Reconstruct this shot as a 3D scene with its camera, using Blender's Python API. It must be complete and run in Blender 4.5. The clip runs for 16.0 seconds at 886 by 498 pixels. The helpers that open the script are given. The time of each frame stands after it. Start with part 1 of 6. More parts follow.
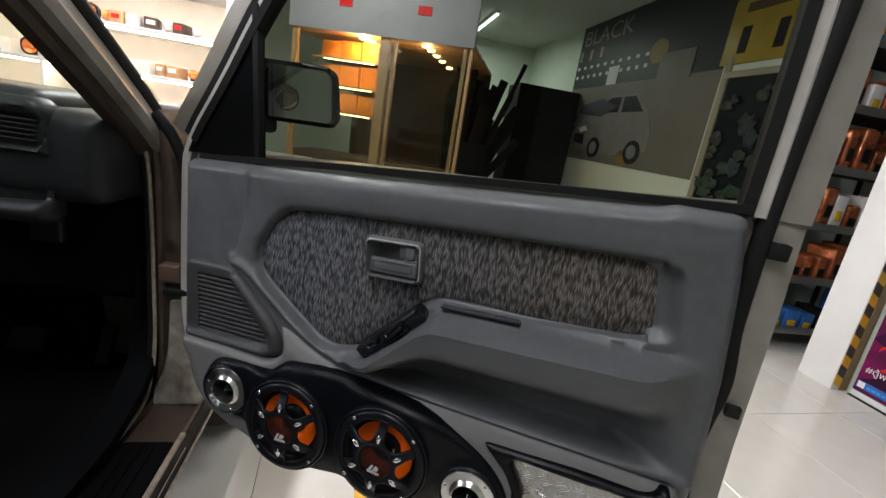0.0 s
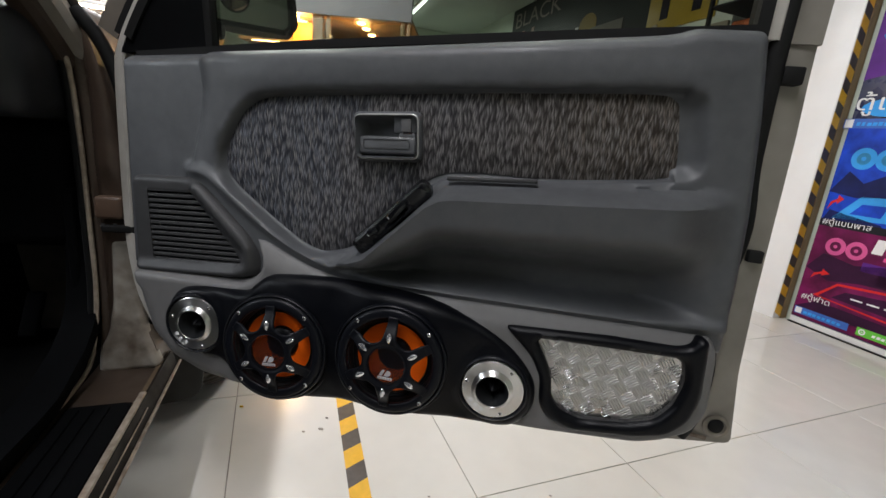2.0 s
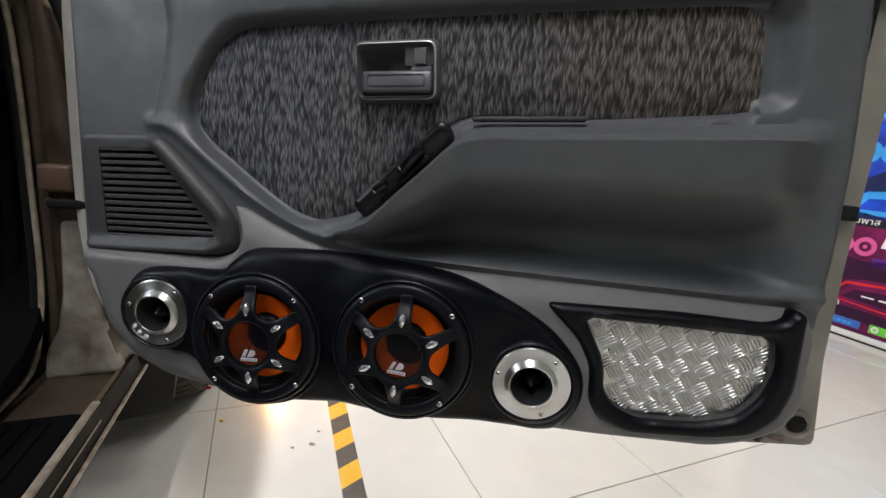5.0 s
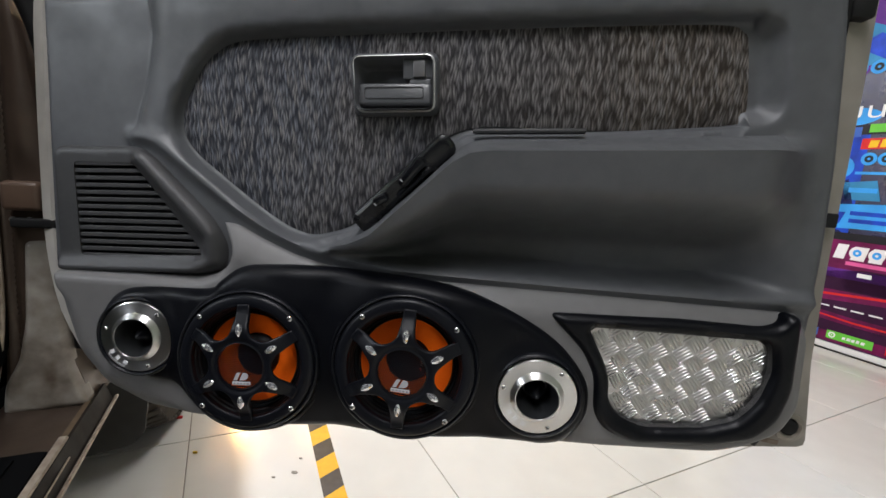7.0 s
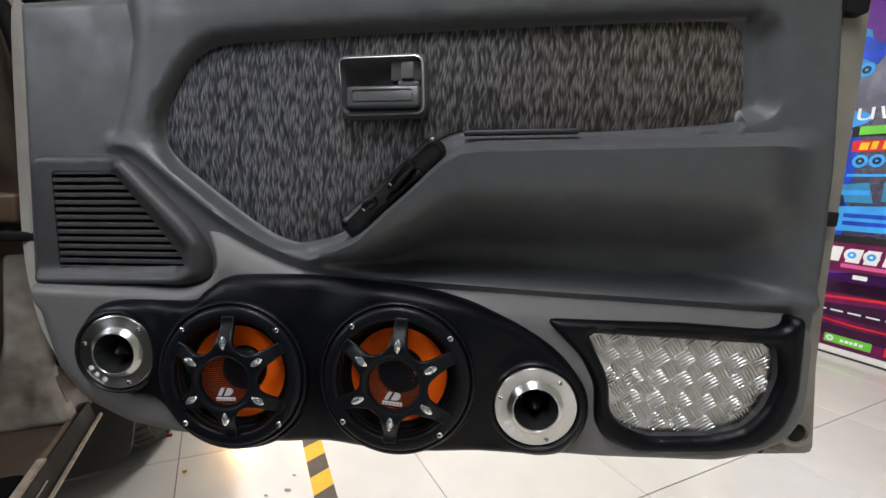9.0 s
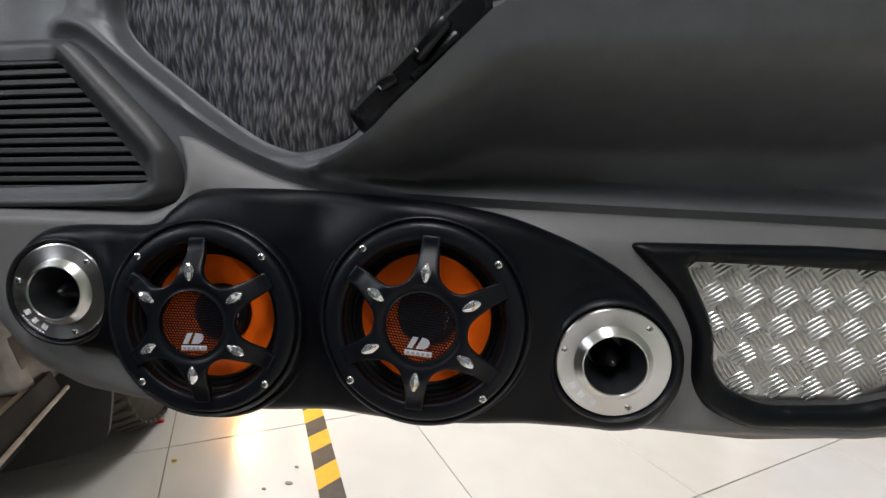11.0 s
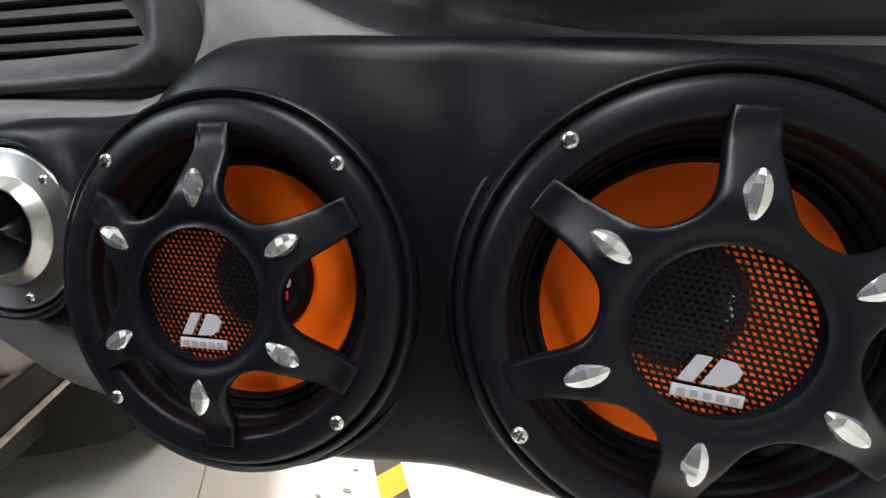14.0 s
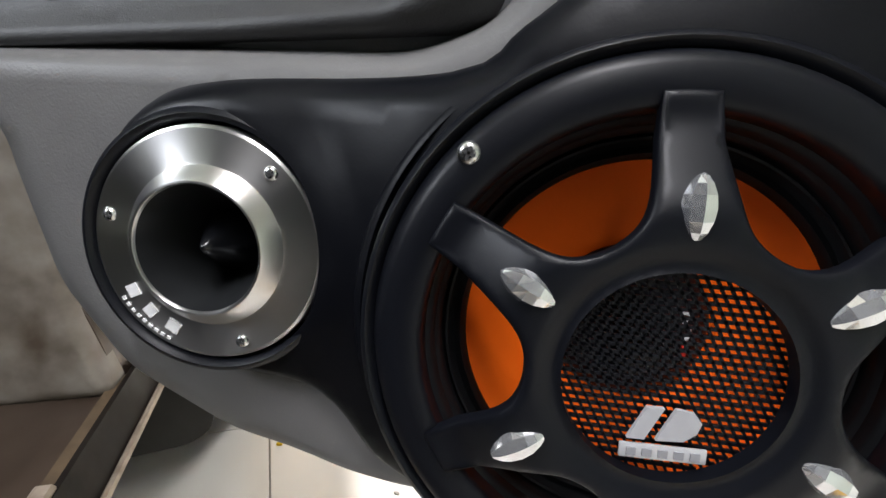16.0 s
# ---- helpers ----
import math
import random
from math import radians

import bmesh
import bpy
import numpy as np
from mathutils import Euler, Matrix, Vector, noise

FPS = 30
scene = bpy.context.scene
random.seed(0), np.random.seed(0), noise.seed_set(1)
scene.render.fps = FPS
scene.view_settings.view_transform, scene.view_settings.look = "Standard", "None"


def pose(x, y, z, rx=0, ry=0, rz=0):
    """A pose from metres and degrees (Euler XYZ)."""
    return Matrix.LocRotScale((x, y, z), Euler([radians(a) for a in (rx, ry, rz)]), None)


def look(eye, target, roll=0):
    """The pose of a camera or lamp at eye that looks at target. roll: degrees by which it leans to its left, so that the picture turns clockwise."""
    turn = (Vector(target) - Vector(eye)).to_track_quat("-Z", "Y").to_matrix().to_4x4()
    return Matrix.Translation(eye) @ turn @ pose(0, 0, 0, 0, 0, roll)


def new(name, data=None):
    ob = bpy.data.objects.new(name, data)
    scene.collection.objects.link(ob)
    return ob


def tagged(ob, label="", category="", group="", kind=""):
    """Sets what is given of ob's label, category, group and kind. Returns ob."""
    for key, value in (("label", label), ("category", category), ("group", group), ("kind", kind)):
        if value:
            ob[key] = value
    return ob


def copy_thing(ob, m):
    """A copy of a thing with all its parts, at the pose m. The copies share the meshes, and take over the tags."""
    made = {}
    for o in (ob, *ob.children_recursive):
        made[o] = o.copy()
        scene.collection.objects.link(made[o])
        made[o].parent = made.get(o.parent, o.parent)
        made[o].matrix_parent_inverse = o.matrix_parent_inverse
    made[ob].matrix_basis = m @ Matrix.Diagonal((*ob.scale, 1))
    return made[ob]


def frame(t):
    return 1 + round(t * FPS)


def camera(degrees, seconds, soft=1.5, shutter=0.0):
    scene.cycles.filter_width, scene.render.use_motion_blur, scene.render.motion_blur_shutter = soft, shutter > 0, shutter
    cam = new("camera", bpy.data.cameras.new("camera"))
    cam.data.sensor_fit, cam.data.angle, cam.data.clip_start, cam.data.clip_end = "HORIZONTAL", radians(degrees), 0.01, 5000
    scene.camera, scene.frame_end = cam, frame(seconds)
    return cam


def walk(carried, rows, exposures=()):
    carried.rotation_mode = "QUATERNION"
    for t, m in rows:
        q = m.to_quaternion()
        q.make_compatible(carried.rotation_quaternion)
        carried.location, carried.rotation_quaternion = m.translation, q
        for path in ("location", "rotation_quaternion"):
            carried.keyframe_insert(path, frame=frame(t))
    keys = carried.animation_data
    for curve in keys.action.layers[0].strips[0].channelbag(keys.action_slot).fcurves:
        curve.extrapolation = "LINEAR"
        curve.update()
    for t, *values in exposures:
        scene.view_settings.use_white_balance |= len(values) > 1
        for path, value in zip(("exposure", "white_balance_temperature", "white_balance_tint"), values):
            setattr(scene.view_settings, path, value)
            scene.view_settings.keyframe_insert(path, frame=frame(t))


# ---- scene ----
cam = camera(91.0, 16.0)
PATH = [
    (0, (0.008, 0.005, 1.076), (-0.588, 1.843, 0.56), 9.1),
    (0.5, (-0.035, -0.07, 1.012), (-0.516, 1.799, 0.486), 7.7),
    (1, (-0.056, -0.063, 0.952), (-0.473, 1.823, 0.431), 6.8),
    (1.5, (-0.069, -0.017, 0.893), (-0.445, 1.879, 0.378), 6.3),
    (2, (-0.061, 0.005, 0.86), (-0.418, 1.914, 0.381), 5.8),
    (2.5, (-0.058, 0.012, 0.856), (-0.411, 1.929, 0.408), 5.6),
    (3, (-0.063, 0.017, 0.851), (-0.41, 1.939, 0.421), 5.5),
    (3.5, (-0.065, 0.023, 0.846), (-0.406, 1.949, 0.43), 5.3),
    (4, (-0.072, 0.029, 0.831), (-0.404, 1.957, 0.412), 5.3),
    (4.2, (-0.08, 0.046, 0.811), (-0.412, 1.973, 0.391), 5.2),
    (6.3, (-0.159, 0.129, 0.749), (-0.391, 2.081, 0.381), 5.2),
    (6.5, (-0.16, 0.119, 0.751), (-0.375, 2.075, 0.396), 5.0),
    (7, (-0.155, 0.106, 0.753), (-0.343, 2.071, 0.431), 4.9),
    (7.5, (-0.153, 0.106, 0.75), (-0.328, 2.076, 0.456), 4.7),
    (8, (-0.149, 0.111, 0.75), (-0.319, 2.084, 0.466), 4.5),
    (8.2, (-0.147, 0.113, 0.75), (-0.317, 2.085, 0.469), 4.4),
    (10.3, (-0.182, 0.187, 0.693), (-0.366, 2.161, 0.426), 3.5),
    (10.5, (-0.187, 0.205, 0.677), (-0.378, 2.178, 0.414), 3.6),
    (11, (-0.184, 0.238, 0.639), (-0.402, 2.207, 0.369), 4.0),
    (11.5, (-0.186, 0.282, 0.609), (-0.442, 2.245, 0.33), 4.3),
    (12, (-0.202, 0.314, 0.595), (-0.499, 2.272, 0.314), 4.5),
    (12.5, (-0.223, 0.344, 0.584), (-0.555, 2.295, 0.296), 4.8),
    (13, (-0.244, 0.373, 0.578), (-0.606, 2.316, 0.275), 5.1),
    (13.5, (-0.264, 0.396, 0.575), (-0.652, 2.331, 0.25), 5.3),
    (14, (-0.293, 0.418, 0.574), (-0.721, 2.336, 0.205), 5.1),
    (14.5, (-0.336, 0.429, 0.569), (-0.78, 2.338, 0.168), 5.1),
    (15, (-0.383, 0.446, 0.559), (-0.831, 2.351, 0.143), 5.3),
    (15.5, (-0.416, 0.458, 0.559), (-0.845, 2.36, 0.11), 5.4),
    (16, (-0.47, 0.456, 0.568), (-0.812, 2.359, 0.057), 5.6),
]
EXPOSURES = [(0, -0.2), (0.5, -0.42), (1, -0.8), (1.5, -0.5), (2, -0.32), (2.5, -0.2), (3.5, -0.1), (8, 0.05), (10.4, 0.14), (11.2, 0.05), (12.5, 0.0), (13.3, 0.25), (14, 0.66), (15, 0.70), (16, 0.68)]
walk(cam, [(t, look(eye, target, roll)) for t, eye, target, roll in PATH], EXPOSURES)

# ---- world and light ----
world = bpy.data.worlds.new("night_outside")
scene.world = world
world.use_nodes = True
world.node_tree.nodes["Background"].inputs[0].default_value = (0.55, 0.6, 0.7, 1)
world.node_tree.nodes["Background"].inputs[1].default_value = 0.02

# shop axes: P runs along the car's width, Q along its length
RA, FA = Vector((0.866, 0.5, 0)), Vector((-0.5, 0.866, 0))


def pq(p, q, z=0.0):
    return RA * p + FA * q + Vector((0, 0, z))


def tube_light(p, q, z, watts, along="q", size=(1.2, 0.05), colour=(0.93, 1.0, 0.96)):
    data = bpy.data.lights.new("tube_light", "AREA")
    data.shape, data.size, data.size_y, data.energy, data.color = "RECTANGLE", size[0], size[1], watts, colour
    ob = new("tube_light", data)
    ob.matrix_world = Matrix.Translation(pq(p, q, z)) @ pose(0, 0, 0, 0, 0, 30 + (90 if along == "q" else 0))
    return ob


LIGHTS = [  # p, q, height, watts, colour
    (-0.52, -0.02, 2.66, 31, (0.99, 0.975, 1.03)), (-0.90, -0.75, 2.66, 12, (0.99, 0.975, 1.03)), (0.75, 1.45, 2.66, 22, (0.98, 0.97, 1.0)), (-0.6, 3.0, 2.66, 114, (0.98, 0.97, 1.0)), (1.6, 6.95, 2.66, 60, (0.93, 1.0, 0.96)),
]
for p_, q_, z_, w_, c_ in LIGHTS:
    tube_light(p_, q_, z_, w_, colour=c_)
# unseen side lamp, added to light the door from the left
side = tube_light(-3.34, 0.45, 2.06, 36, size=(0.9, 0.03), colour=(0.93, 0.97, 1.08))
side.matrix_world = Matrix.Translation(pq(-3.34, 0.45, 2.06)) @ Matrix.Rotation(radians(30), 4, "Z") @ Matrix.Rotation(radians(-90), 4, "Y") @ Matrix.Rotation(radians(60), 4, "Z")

# ---- materials ----
MATS = {}


def mat(name, base, rough=0.5, metal=0.0, vary=0.0, scale=40.0, bump=0.0, bscale=300.0, spec=0.5, stretch=(1, 1, 1), coat=0.0, other=None, big=4.0, rand=0.0, rvary=0.0):
    if name in MATS:
        return MATS[name]
    m = bpy.data.materials.new(name)
    m.use_nodes = True
    MATS[name] = m
    n, l = m.node_tree.nodes, m.node_tree.links
    b = n["Principled BSDF"]
    b.inputs["Roughness"].default_value = rough
    b.inputs["Metallic"].default_value = metal
    b.inputs["Specular IOR Level"].default_value = spec
    b.inputs["Coat Weight"].default_value = coat
    b.inputs["Base Color"].default_value = (*base, 1)
    co = n.new("ShaderNodeTexCoord")
    mp = n.new("ShaderNodeMapping")
    mp.inputs["Scale"].default_value = stretch
    l.new(co.outputs["Object"], mp.inputs[0])

    def noise_at(s, detail=4.0):
        t = n.new("ShaderNodeTexNoise")
        t.inputs["Scale"].default_value = s
        t.inputs["Detail"].default_value = detail
        l.new(mp.outputs[0], t.inputs["Vector"])
        return t

    if vary or rand:
        fine, wide = noise_at(scale), noise_at(big)
        add = n.new("ShaderNodeMath")
        add.operation = "ADD"
        l.new(fine.outputs[0], add.inputs[0])
        l.new(wide.outputs[0], add.inputs[1])
        ramp = n.new("ShaderNodeMapRange")
        ramp.inputs[1].default_value, ramp.inputs[2].default_value = 0.65, 1.35
        l.new(add.outputs[0], ramp.inputs[0])
        mix = n.new("ShaderNodeMix")
        mix.data_type = "RGBA"
        o = other or tuple(c * (1 - vary) for c in base)
        hi = base if other else tuple(min(1, c * (1 + vary)) for c in base)
        mix.inputs[6].default_value, mix.inputs[7].default_value = (*o, 1), (*hi, 1)
        l.new(ramp.outputs[0], mix.inputs[0])
        out = mix.outputs[2]
        if rand:
            info = n.new("ShaderNodeObjectInfo")
            hsv = n.new("ShaderNodeHueSaturation")
            rr = n.new("ShaderNodeMapRange")
            rr.inputs[3].default_value, rr.inputs[4].default_value = 1 - rand, 1 + rand
            l.new(info.outputs["Random"], rr.inputs[0])
            l.new(rr.outputs[0], hsv.inputs["Value"])
            l.new(out, hsv.inputs["Color"])
            out = hsv.outputs[0]
        l.new(out, b.inputs["Base Color"])
    if rvary:
        rn = noise_at(18.0)
        rm = n.new("ShaderNodeMapRange")
        rm.inputs[1].default_value, rm.inputs[2].default_value = 0.3, 0.7
        rm.inputs[3].default_value, rm.inputs[4].default_value = max(0.02, rough - rvary), min(1, rough + rvary)
        l.new(rn.outputs[0], rm.inputs[0])
        l.new(rm.outputs[0], b.inputs["Roughness"])
    if bump:
        t = noise_at(bscale, 2.0)
        bp = n.new("ShaderNodeBump")
        bp.inputs["Strength"].default_value = bump
        bp.inputs["Distance"].default_value = 0.001
        l.new(t.outputs[0], bp.inputs["Height"])
        l.new(bp.outputs[0], b.inputs["Normal"])
    return m


def glow(name, colour, strength):
    if name in MATS:
        return MATS[name]
    m = bpy.data.materials.new(name)
    m.use_nodes = True
    MATS[name] = m
    b = m.node_tree.nodes["Principled BSDF"]
    b.inputs["Base Color"].default_value = (*colour, 1)
    b.inputs["Emission Color"].default_value = (*colour, 1)
    b.inputs["Emission Strength"].default_value = strength
    return m


def tinted_glass(name, tint, gloss):
    m = bpy.data.materials.new(name)
    m.use_nodes = True
    n, l = m.node_tree.nodes, m.node_tree.links
    n.remove(n["Principled BSDF"])
    tr, gl, mx = n.new("ShaderNodeBsdfTransparent"), n.new("ShaderNodeBsdfGlossy"), n.new("ShaderNodeMixShader")
    tr.inputs[0].default_value = (*tint, 1)
    gl.inputs["Roughness"].default_value = gloss
    mx.inputs[0].default_value = 0.045
    l.new(tr.outputs[0], mx.inputs[1])
    l.new(gl.outputs[0], mx.inputs[2])
    l.new(mx.outputs[0], n["Material Output"].inputs[0])
    return m


def fabric_material():
    """Woven seat cloth: short upright flecks of light grey and blue-grey on a dark ground, browner to the right."""
    m = bpy.data.materials.new("flecked_cloth")
    m.use_nodes = True
    n, l = m.node_tree.nodes, m.node_tree.links
    b = n["Principled BSDF"]
    b.inputs["Roughness"].default_value = 0.95
    b.inputs["Specular IOR Level"].default_value = 0.15
    co = n.new("ShaderNodeTexCoord")

    def math_node(op, *ins):
        k = n.new("ShaderNodeMath")
        k.operation = op
        for i, v in enumerate(ins):
            if isinstance(v, (int, float)):
                k.inputs[i].default_value = v
            else:
                l.new(v, k.inputs[i])
        return k.outputs[0]

    def ramp(v, lo, hi, a=0.0, c=1.0):
        r = n.new("ShaderNodeMapRange")
        for i, x in enumerate((lo, hi, a, c)):
            r.inputs[i + 1].default_value = x
        l.new(v, r.inputs[0])
        return r.outputs[0]

    def mixed(fac, a, c):
        x = n.new("ShaderNodeMix")
        x.data_type = "RGBA"
        l.new(fac, x.inputs[0])
        for i, v in ((6, a), (7, c)):
            if isinstance(v, tuple):
                x.inputs[i].default_value = (*v, 1)
            else:
                l.new(v, x.inputs[i])
        return x.outputs[2]

    def cloud(scale, detail=2.0):
        t = n.new("ShaderNodeTexNoise")
        t.inputs["Scale"].default_value, t.inputs["Detail"].default_value = scale, detail
        l.new(co.outputs["Object"], t.inputs["Vector"])
        return t.outputs[0]

    sep = n.new("ShaderNodeSeparateXYZ")
    l.new(co.outputs["Object"], sep.inputs[0])
    bend = math_node("MULTIPLY", cloud(120.0), 0.0022)

    def leaning(slope, seed):
        """Upright cells that lean to one side, and the colour of each."""
        xs = math_node("ADD", math_node("ADD", sep.outputs[0], bend), math_node("MULTIPLY", sep.outputs[2], slope))
        joined = n.new("ShaderNodeCombineXYZ")
        l.new(math_node("ADD", math_node("MULTIPLY", xs, 300.0), seed), joined.inputs[0])
        l.new(math_node("MULTIPLY", sep.outputs[2], 50.0), joined.inputs[1])
        cells = n.new("ShaderNodeTexVoronoi")
        cells.voronoi_dimensions = "2D"
        cells.inputs["Scale"].default_value, cells.inputs["Randomness"].default_value = 1.0, 0.85
        l.new(joined.outputs[0], cells.inputs["Vector"])
        pick = n.new("ShaderNodeSeparateColor")
        l.new(cells.outputs["Color"], pick.inputs[0])
        return math_node("MULTIPLY", ramp(cells.outputs["Distance"], 0.10, 0.58, 1.0, 0.0), ramp(pick.outputs[0], 0.05, 0.8, 0.10, 1.0)), pick

    fleck_a, pick = leaning(0.13, 0.0)
    fleck_b, _ = leaning(-0.13, 37.3)
    fleck = math_node("MAXIMUM", fleck_a, fleck_b)
    # flecks and ground grow browner to the right, with a soft cloud
    warm = ramp(math_node("ADD", math_node("MULTIPLY", sep.outputs[0], 1.6), math_node("MULTIPLY", cloud(9.0), 0.9)), -0.25, 0.55)
    light = mixed(pick.outputs[1], mixed(warm, (0.160, 0.170, 0.196), (0.182, 0.156, 0.134)), (0.205, 0.196, 0.190))
    ground = mixed(warm, (0.025, 0.027, 0.034), (0.034, 0.028, 0.022))
    l.new(mixed(fleck, ground, light), b.inputs["Base Color"])
    bp = n.new("ShaderNodeBump")
    bp.inputs["Strength"].default_value, bp.inputs["Distance"].default_value = 0.4, 0.0008
    l.new(math_node("ADD", fleck, cloud(1500.0)), bp.inputs["Height"])
    l.new(bp.outputs[0], b.inputs["Normal"])
    return m


TRIM = mat("grey_moulded_plastic", (0.082, 0.0855, 0.091), 0.47, vary=0.14, scale=60, bump=0.22, bscale=1100, rvary=0.13, big=7.0)
PODM = mat("warm_grey_painted_pod", (0.146, 0.143, 0.141), 0.52, vary=0.08, scale=50, bump=0.15, bscale=900, rvary=0.08)
GRILM = mat("dark_grey_plastic", (0.040, 0.040, 0.041), 0.5, vary=0.12, scale=60, bump=0.2, bscale=1100)
# near black that holds the shade of recesses and holes
DARK = mat("recess_shade_black", (0.006, 0.006, 0.006), 0.9)
BLACKP = mat("satin_black_panel", (0.0022, 0.0026, 0.0042), 0.40, spec=0.20, vary=0.2, scale=30, bump=0.04, bscale=900, rvary=0.1)
RINGM = mat("black_grille_plastic", (0.0040, 0.0047, 0.0072), 0.40, spec=0.24, vary=0.12, scale=50, bump=0.025, bscale=1400, rvary=0.04)
SURRM = mat("grey_black_rubber", (0.0045, 0.005, 0.006), 0.5, spec=0.2, vary=0.2, scale=90)
RUBBER = mat("black_rubber", (0.007, 0.007, 0.007), 0.7, spec=0.25, vary=0.2, scale=80)
GLOSSB = mat("gloss_black_plastic", (0.006, 0.0065, 0.008), 0.25, vary=0.2, scale=60, rvary=0.1)
HORNM = mat("black_horn_plastic", (0.014, 0.015, 0.016), 0.3, spec=0.6, vary=0.15, scale=60)
CRYSTAL = mat("silvered_crystal", (0.95, 0.96, 0.98), 0.08, 0.85)
CHROME = mat("chrome", (0.74, 0.74, 0.74), 0.24, 1.0, vary=0.05, scale=90)
ALU = mat("turned_aluminium", (0.80, 0.79, 0.78), 0.30, 1.0, vary=0.025, scale=120, rvary=0.03)
ALU_N, ALU_L = ALU.node_tree.nodes, ALU.node_tree.links
turn_dir = ALU_N.new("ShaderNodeTangent")
turn_dir.direction_type, turn_dir.axis = "RADIAL", "Y"
ALU_L.new(turn_dir.outputs[0], ALU_N["Principled BSDF"].inputs["Tangent"])
ALU_N["Principled BSDF"].inputs["Anisotropic"].default_value = 0.75
ALU_N["Principled BSDF"].inputs["Anisotropic Rotation"].default_value = 0.25
TREAD = mat("bright_tread_plate", (0.55, 0.54, 0.53), 0.31, 1.0, vary=0.14, scale=150, bump=0.12, bscale=600, rvary=0.08)
ORANGE = mat("orange_paper_cone", (0.95, 0.140, 0.003), 0.6, spec=0.2, vary=0.06, scale=60, bump=0.1, bscale=500)
SILVERP = mat("silver_print", (0.6, 0.6, 0.62), 0.4, 0.3)
CLOTH = fabric_material()
# tones of one car paint: PAINT and JAMB carry some shade in the colour
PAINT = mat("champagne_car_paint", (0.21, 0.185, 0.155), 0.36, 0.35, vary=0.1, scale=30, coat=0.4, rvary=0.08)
JAMB = mat("shaded_jamb_bronze", (0.070, 0.049, 0.036), 0.42, 0.25, vary=0.25, scale=22, rvary=0.12)
BARE = mat("scuffed_bare_edge", (0.56, 0.48, 0.39), 0.45, 0.25, vary=0.35, scale=60, other=(0.20, 0.15, 0.11), big=14, rvary=0.15)
# wear, and a lighter tone that makes up for shade on the pillar
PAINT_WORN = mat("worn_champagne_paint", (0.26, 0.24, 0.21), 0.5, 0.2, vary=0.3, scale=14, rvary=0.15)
# dash tone is lightened for the shelf light that falls on it
DASHM = mat("dark_dashboard_vinyl", (0.024, 0.0255, 0.029), 0.45, spec=0.4, vary=0.15, scale=50, bump=0.3, bscale=700)
# black plastic and carpet: the cabin's shade is put into both colours
KICKM = mat("shade_black_plastic", (0.0022, 0.0025, 0.003), 0.8, spec=0.08, vary=0.2, scale=50)
CARPET = mat("shade_dark_carpet", (0.0035, 0.0035, 0.0035), 1.0, spec=0.1, vary=0.5, scale=300, bump=0.6, bscale=500)
TYREM = mat("tyre_rubber", (0.062, 0.053, 0.043), 0.75, vary=0.35, scale=40, spec=0.3)
FLAPM = mat("mud_flap_rubber", (0.035, 0.034, 0.031), 0.6, vary=0.3, scale=30)
TILE = mat("cream_floor_tile", (0.72, 0.695, 0.645), 0.16, vary=0.05, scale=10, rand=0.02, rvary=0.05, big=1.5)
GROUT = mat("tile_grout", (0.30, 0.27, 0.23), 0.9, vary=0.3, scale=60)
TAPEY = mat("yellow_tape", (0.80, 0.44, 0.02), 0.4, vary=0.12, scale=50, rvary=0.1)
TAPEK = mat("black_tape", (0.060, 0.050, 0.044), 0.4, vary=0.3, scale=50, rvary=0.1)
WHITE = mat("white_gloss_paint", (0.80, 0.80, 0.81), 0.35, vary=0.03, scale=8)
BROWN = mat("brown_edge", (0.25, 0.17, 0.09), 0.5, vary=0.2, scale=20)
WALLM = mat("pale_green_wall", (0.60, 0.66, 0.58), 0.85, vary=0.06, scale=6, bump=0.1, bscale=60)
CEILM = mat("ceiling_board", (0.55, 0.58, 0.54), 0.9, vary=0.05, scale=5)
GLASS = tinted_glass("smoked_door_glass", (0.35, 0.375, 0.335), 0.02)
CLEAR = tinted_glass("clear_glass", (0.9, 0.93, 0.9), 0.02)

# ---- mesh helpers ----
WORLDM = {}


def thing(name, at, label, category, group="", kind=""):
    ob = new(name)
    ob.empty_display_size = 0.1
    m = at if isinstance(at, Matrix) else Matrix.Translation(at)
    ob.matrix_basis = m
    WORLDM[ob] = m
    return tagged(ob, label, category, group, kind)


def mesh_of(name, bm, material, smooth=35):
    me = bpy.data.meshes.new(name)
    bmesh.ops.recalc_face_normals(bm, faces=bm.faces)
    bm.to_mesh(me)
    bm.free()
    me.materials.append(material)
    if smooth:
        me.polygons.foreach_set("use_smooth", [True] * len(me.polygons))
        me.set_sharp_from_angle(angle=radians(smooth))
    return me


def part(name, bm, material, parent=None, label="", smooth=35, m=None):
    """Links a bmesh, given in world metres, as one mesh object under a thing or a part."""
    ob = new(name, bm if isinstance(bm, bpy.types.Mesh) else mesh_of(name, bm, material, smooth))
    if m is not None:
        ob.matrix_basis = m
    if parent is not None:
        ob.parent = parent
        ob.matrix_parent_inverse = WORLDM.get(parent, Matrix()).inverted()
    WORLDM[ob] = m if m is not None else Matrix()
    return tagged(ob, label)


def structure(name, bm, material, label, category, smooth=30):
    ob = new(name, mesh_of(name, bm, material, smooth))
    WORLDM[ob] = Matrix()
    return tagged(ob, label, category, kind="structure")


